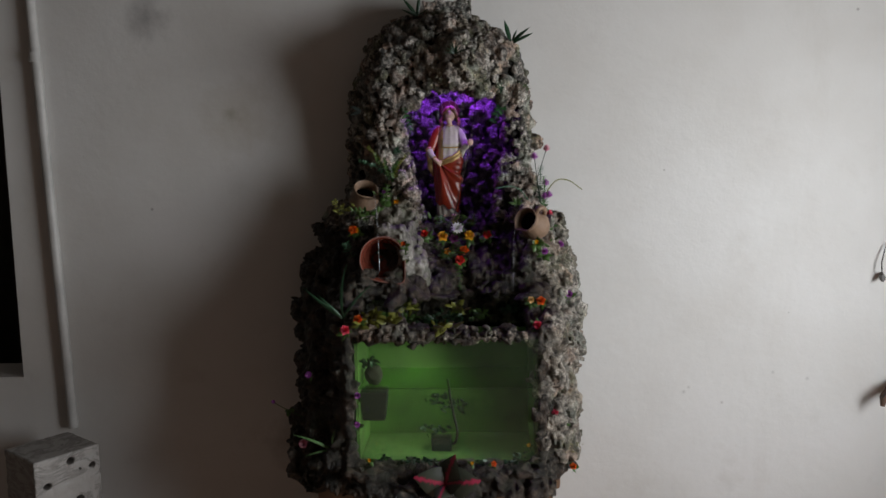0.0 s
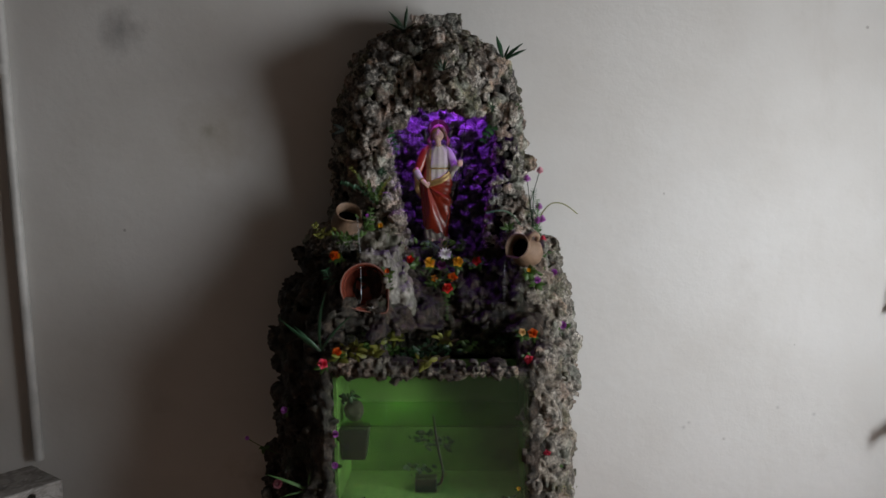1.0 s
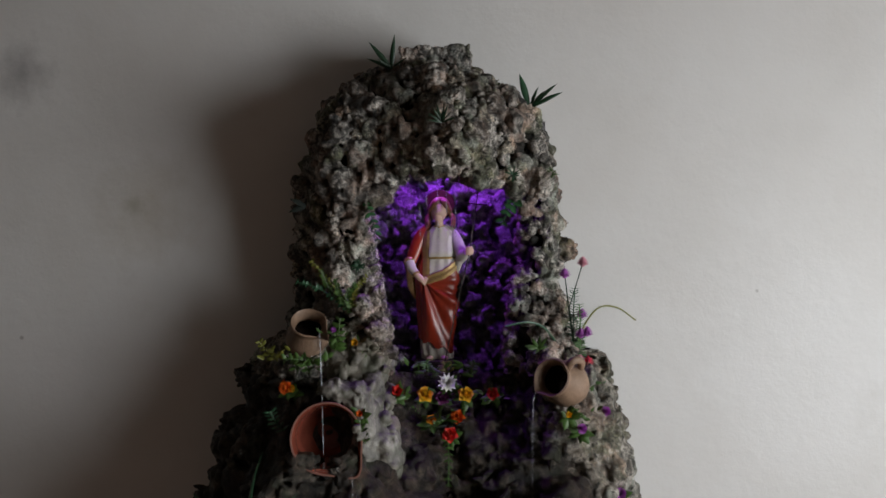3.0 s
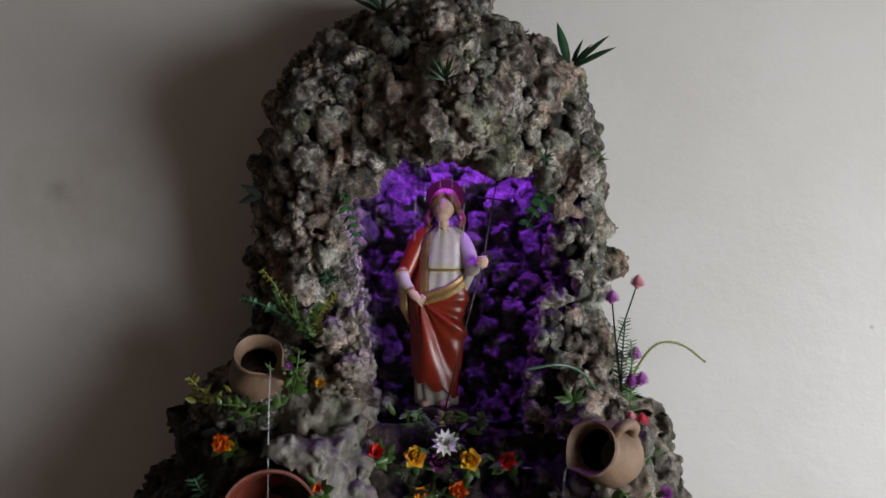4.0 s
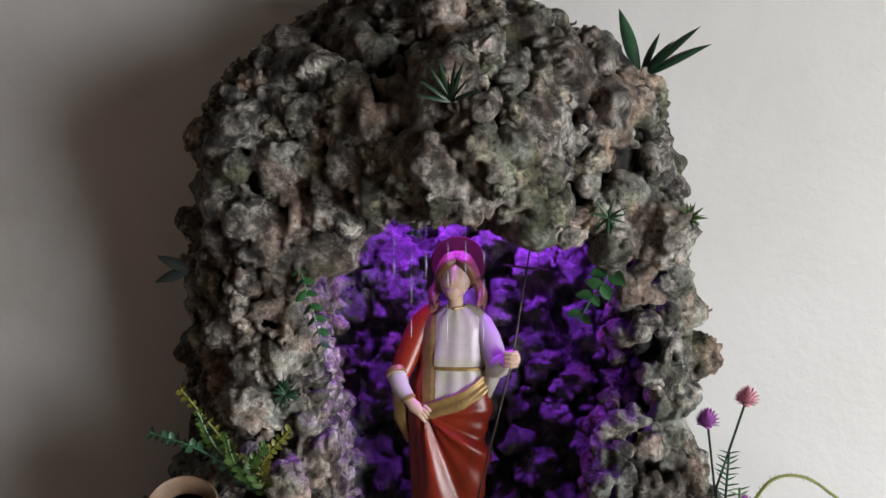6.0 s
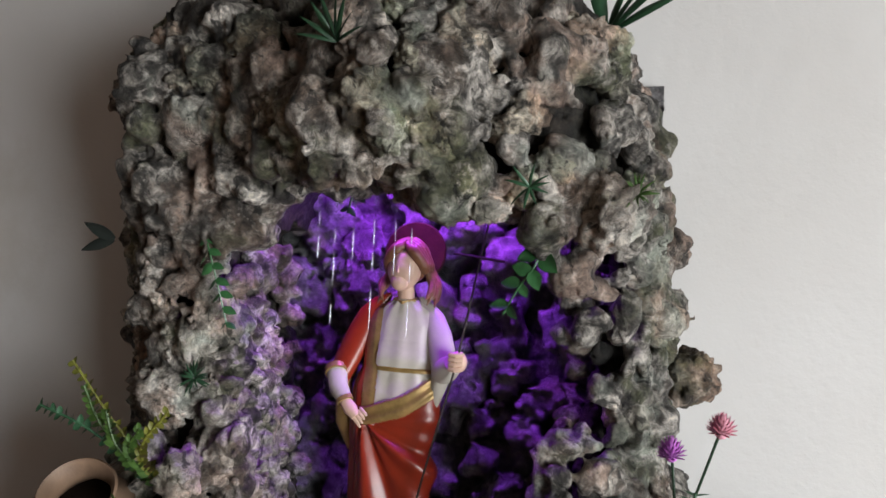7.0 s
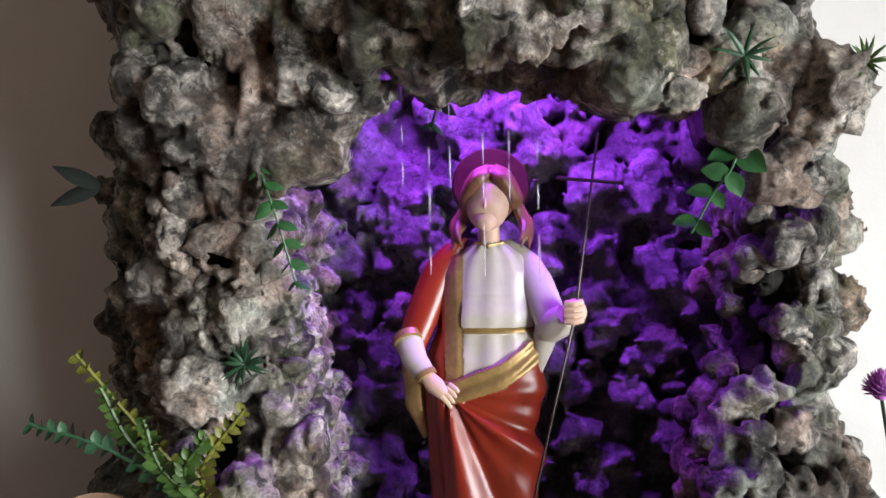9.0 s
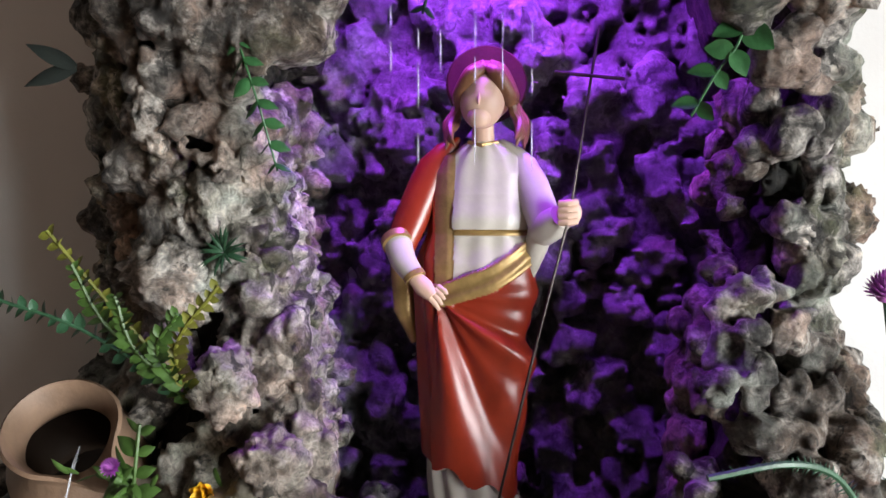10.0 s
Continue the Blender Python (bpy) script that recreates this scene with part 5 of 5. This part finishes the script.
def sprig(name, points, count, size, green, shape, label, radius=0.0011, category="plant", group="leafy sprigs on the grotto"):
    """A stem with pairs of small leaves all along it."""
    base = Vector(points[0])
    ob = thing(name, points[0], label, category, group)
    stalk = stem(ob, [Vector(p) - base for p in points], radius, green)
    local = [p - base for p in smooth_path(points, 5)]
    for k in range(count):
        t = (k + 0.6) / count * (len(local) - 1)
        i = min(int(t), len(local) - 2)
        at = local[i].lerp(local[i + 1], t - i)
        way = (local[i + 1] - local[i]).normalized()
        side = way.cross(Vector((0, -1, 0.1))).normalized()
        for s in (-1, 1):
            leaf(stalk, shape, green, at, side * s + way * 0.55 + Vector((0, -0.35 * rng.random(), 0)), size * rng.uniform(0.75, 1.2) * (1 - 0.4 * k / count), rng.uniform(-40, 40))
    return ob


FERN = "yellow-green plastic fern frond beside the jug"
FERN_FOOT = (-0.124, 2.010, 1.508)
for tips, green in ((((-0.162, 1.990, 1.561), (-0.196, 1.980, 1.606)), LIME), (((-0.179, 1.985, 1.551), (-0.222, 1.975, 1.568)), BLUE_LEAF), (((-0.119, 1.975, 1.544), (-0.092, 1.970, 1.578)), LIME),
             (((-0.129, 1.975, 1.541), (-0.112, 1.965, 1.564)), LEAF), (((-0.162, 1.985, 1.551), (-0.178, 1.975, 1.588)), LEAF), (((-0.144, 1.980, 1.541), (-0.150, 1.970, 1.572)), LEAF)):
    sprig("fern_frond", [FERN_FOOT, *tips], 15, 0.0100, green, "plump", FERN, group="fern by the jug")
sprig("leafy_stem", [(-0.160, 2.000, 1.435), (-0.150, 1.985, 1.465), (-0.146, 1.985, 1.500)], 6, 0.020, LEAF, "oval", "leafy green stem in front of the flank")
flower("globe", "purple", -0.155, 1.975, 1.478, 0.0055, "artificial_flower", 2)
sprig("leafy_stem", [(-0.205, 1.985, 1.400), (-0.215, 1.965, 1.425), (-0.245, 1.955, 1.430)], 6, 0.017, LEAF, "oval", "leafy green stem under the jug")
sprig("leafy_stem", [(-0.275, 2.02, 1.415), (-0.290, 2.00, 1.440), (-0.300, 1.985, 1.458)], 5, 0.016, LIME, "oval", "lime green leaves beside the jug")
sprig("leafy_stem", [(-0.240, 1.945, 1.300), (-0.252, 1.925, 1.325), (-0.258, 1.915, 1.345)], 6, 0.018, BLUE_LEAF, "narrow", "green leafy stem beside the pot")
sprig("leafy_stem", [(-0.092, 1.930, 1.285), (-0.096, 1.915, 1.310), (-0.100, 1.915, 1.33)], 5, 0.015, LEAF, "oval", "leafy stem under an orange bud")
sprig("leafy_stem", [(-0.116, 2.022, 1.410), (-0.122, 2.018, 1.441)], 6, 0.019, LEAF, "oval", "leafy stem under a yellow bud")
sprig("hanging_vine", [(-0.108, 2.014, 1.740), (-0.098, 2.012, 1.710), (-0.088, 2.016, 1.675), (-0.080, 2.022, 1.640)], 9, 0.0165, PLUMP_LEAF, "oval", "green vine hanging inside the niche", 0.0007, group="hanging vines")
sprig("hanging_vine", [(0.178, 2.026, 1.722), (0.172, 2.024, 1.704), (0.162, 2.026, 1.690), (0.150, 2.028, 1.668)], 4, 0.0175, PLUMP_LEAF, "plump", "string of plump green leaves hanging in the niche", 0.0008, group="hanging vines")
sprig("hanging_vine", [(0.006, 2.095, 1.778), (0.000, 2.080, 1.762), (-0.006, 2.080, 1.742)], 3, 0.016, DARK_LEAF, "oval", "short green vine behind the arch", group="hanging vines")
sprig("bouquet_sprig", [(0.012, 2.105, 1.372), (0.006, 2.080, 1.390), (0.002, 2.065, 1.407)], 9, 0.016, PALE_LEAF, "narrow", "green sprig in the bunch at the statue's feet")
sprig("bouquet_sprig", [(0.078, 2.105, 1.372), (0.090, 2.080, 1.388), (0.099, 2.065, 1.403)], 9, 0.017, LEAF, "narrow", "green sprig in the bunch at the statue's feet")
sprig("bouquet_sprig", [(0.040, 2.105, 1.376), (0.040, 2.085, 1.390), (0.041, 2.075, 1.404)], 8, 0.018, LIME, "narrow", "yellow sprig in the bunch at the statue's feet")
sprig("bouquet_sprig", [(-0.035, 2.085, 1.335), (-0.053, 2.055, 1.363), (-0.062, 2.050, 1.385)], 6, 0.013, LEAF, "oval", "green sprig over a red bud")
sprig("bouquet_sprig", [(0.050, 1.988, 1.270), (0.052, 1.962, 1.238), (0.052, 1.935, 1.208)], 7, 0.012, LEAF, "narrow", "green stem hanging under the red rose")
sprig("bouquet_sprig", [(0.000, 2.070, 1.328), (-0.014, 2.050, 1.318), (-0.020, 2.045, 1.298)], 4, 0.016, LEAF, "oval", "green leaves in the bunch")

# tall stalks beside the jug
STALK = thing("flower_stalk", (0.292, 2.090, 1.405), "tall artificial stalk with purple and pink clover heads", "flower", "artificial flowers on the grotto")
HEADS = (("purple", (0.272, 2.088, 1.570)), ("rose", (0.306, 2.086, 1.592)), ("purple", (0.303, 2.080, 1.493)), ("purple", (0.300, 2.075, 1.456)), ("purple", (0.312, 2.075, 1.459)), ("pink", (0.312, 2.060, 1.405)), ("rose", (0.297, 2.060, 1.408)))
for colour, top in HEADS:
    local = Vector(top) - Vector((0.292, 2.090, 1.405))
    bend = Vector((-0.012 if local.z > 0.1 else 0.004, -0.004, local.z * 0.55))
    part("stem", tube([(0, 0, 0), bend, local], 0.0011, 6), GREENS[DARK_LEAF], STALK)
    shared("bloom", ("globe", colour), globe_bloom, PETALS[colour], STALK, Matrix.Translation(local - Vector((0, 0, 0.006))) @ toward(Vector((local.x * 2, -0.2, 1))) @ Matrix.Scale(0.0112, 4))
sprig("asparagus_sprig", [(0.292, 2.095, 1.405), (0.287, 2.085, 1.47), (0.290, 2.080, 1.545)], 30, 0.017, BLUE_LEAF, "blade", "feathery green sprig beside the flower stalks")
sprig("asparagus_sprig", [(0.296, 2.085, 1.405), (0.300, 2.075, 1.45), (0.297, 2.070, 1.515)], 26, 0.016, PALE_LEAF, "blade", "feathery green sprig beside the flower stalks")
sprig("grass_spike", [(0.298, 2.10, 1.440), (0.315, 2.115, 1.475), (0.345, 2.140, 1.502), (0.385, 2.165, 1.498), (0.425, 2.190, 1.470)], 34, 0.006, LIME, "blade", "arching green grass spike against the wall", 0.0016)
sprig("grass_spike", [(0.250, 2.050, 1.448), (0.225, 2.025, 1.478), (0.195, 2.005, 1.489), (0.155, 1.995, 1.483)], 30, 0.006, BLUE_LEAF, "blade", "arching green grass spike across the niche", 0.0018)

# bushes on the ledge above the tank and under the jug
def bush(name, place, spread, count, size, green, label, shape="oval"):
    ob = thing(name, place, label, "plant", "small bushes on the grotto")
    for k in range(count):
        at = Vector((rng.normal() * spread, -abs(rng.normal()) * spread * 0.5, rng.random() * spread * 1.3))
        leaf(ob, shape, green, at, (rng.normal(), -0.7, rng.normal() * 0.7 + 0.4), size * rng.uniform(0.6, 1.2), rng.uniform(-60, 60))
    return ob


for x, y, z, n, green in ((-0.165, 1.99, 1.115, 26, LEAF), (-0.105, 1.985, 1.105, 30, LEAF), (-0.040, 1.985, 1.10, 22, DARK_LEAF), (0.040, 1.98, 1.115, 24, DARK_LEAF), (0.110, 1.99, 1.115, 18, LEAF), (0.195, 1.985, 1.13, 22, DARK_LEAF)):
    bush("ledge_bush", (x, y - 0.012, z + 0.004), 0.017, n + 14, 0.019, green, "small green plastic bush on the ledge over the tank")
for x, y, z, green in ((-0.195, 1.800, 1.140, LIME), (-0.180, 1.815, 1.155, LIME), (-0.128, 1.800, 1.145, LIME), (-0.085, 1.97, 1.150, LIME), (0.012, 1.785, 1.135, LIME), (0.045, 1.965, 1.145, LIME)):
    bush("lime_leaves", (x, y, z), 0.012, 14, 0.029, green, "yellow-green leaves on the rim of the tank")
for x, y, z, n in ((-0.155, 1.775, 0.786, 16), (-0.085, 1.770, 0.782, 18), (-0.040, 1.768, 0.782, 20), (0.105, 1.765, 0.780, 16), (0.180, 1.765, 0.780, 14), (0.205, 1.790, 0.786, 16), (-0.212, 1.80, 0.86, 8)):
    bush("tank_edge_leaves", (x, y, z), 0.010, n, 0.012, DARK_LEAF, "tiny green leaves along the foot of the tank")
for x, y, z in ((0.005, 2.080, 1.380), (0.075, 2.080, 1.378), (0.018, 2.055, 1.335), (0.068, 2.052, 1.335), (0.038, 2.024, 1.292), (-0.054, 2.042, 1.335), (0.128, 2.048, 1.330)):
    bush("bouquet_leaves", (x, y, z), 0.016, 16, 0.022, LEAF, "green plastic leaves in the bunch under the statue", "narrow")
bush("jug_leaves", (-0.205, 1.985, 1.408), 0.016, 26, 0.018, LEAF, "dark green leaves under the tipped jug")
bush("jug_leaves", (-0.158, 1.985, 1.462), 0.010, 18, 0.017, LEAF, "dark green leaves beside the tipped jug", "narrow")
bush("jug_leaves", (-0.265, 1.990, 1.425), 0.014, 16, 0.017, LIME, "yellow-green leaves behind the tipped jug")
bush("flower_bush", (0.300, 2.020, 1.362), 0.012, 34, 0.014, PALE_LEAF, "pale green and white leafy bush under the jug")
bush("flower_bush", (0.275, 1.960, 1.325), 0.014, 22, 0.014, LEAF, "green leaves under the jug")
bush("flower_bush", (0.325, 1.850, 0.780), 0.020, 26, 0.018, LIME, "tall green grass beside the tank", "blade")
bush("flower_bush", (0.318, 1.850, 0.850), 0.012, 16, 0.016, LEAF, "green leaves beside the tank")
for x, y, z in ((-0.025, 1.92, 0.81), (-0.01, 1.93, 0.89), (0.03, 1.94, 0.87), (-0.195, 1.85, 1.02)):
    bush("tank_plant", (x, y, z), 0.018, 18, 0.020, DARK_LEAF, "dark water plant inside the tank")

# caladium in front of the tank
CALADIUM = Nodes("caladium_leaf")
CALADIUM.coords = CALADIUM.tree.nodes.new("ShaderNodeTexCoord").outputs["Object"]
axis = CALADIUM.tree.nodes.new("ShaderNodeSeparateXYZ")
CALADIUM.link(CALADIUM.coords, axis.inputs[0])
away = CALADIUM.tree.nodes.new("ShaderNodeMath")
away.operation = "ABSOLUTE"
CALADIUM.link(axis.outputs["X"], away.inputs[0])
blotch = CALADIUM.tree.nodes.new("ShaderNodeMath")
blotch.operation = "MULTIPLY_ADD"
CALADIUM.link(CALADIUM.noise(7, 4, 0.6), blotch.inputs[0])
blotch.inputs[1].default_value = 0.35
CALADIUM.link(away.outputs[0], blotch.inputs[2])
CALADIUM = CALADIUM.done(CALADIUM.ramp(blotch.outputs[0], [(0.17, (0.40, 0.03, 0.075)), (0.22, (0.28, 0.022, 0.05)), (0.27, (0.040, 0.045, 0.030))]), 0.45)
plant = thing("caladium", (0.012, 1.715, 0.748), "dark caladium with crimson centred leaves in front of the tank", "plant")
for way, length in (((-1.0, -0.5, 0.35), 0.075), ((0.1, -0.35, 1.0), 0.075), ((1.0, -0.5, 0.25), 0.080), ((-0.35, -0.9, -0.25), 0.050), ((0.55, -0.8, 0.5), 0.055)):
    shared("leaf", ("caladium",), lambda bm: sheet(bm, 1.15, 0.50, 0.6, 0.2, Matrix(), 12, 8, 0.62), CALADIUM, plant, facing(way, rng.uniform(-20, 20)) @ Matrix.Scale(length, 4))
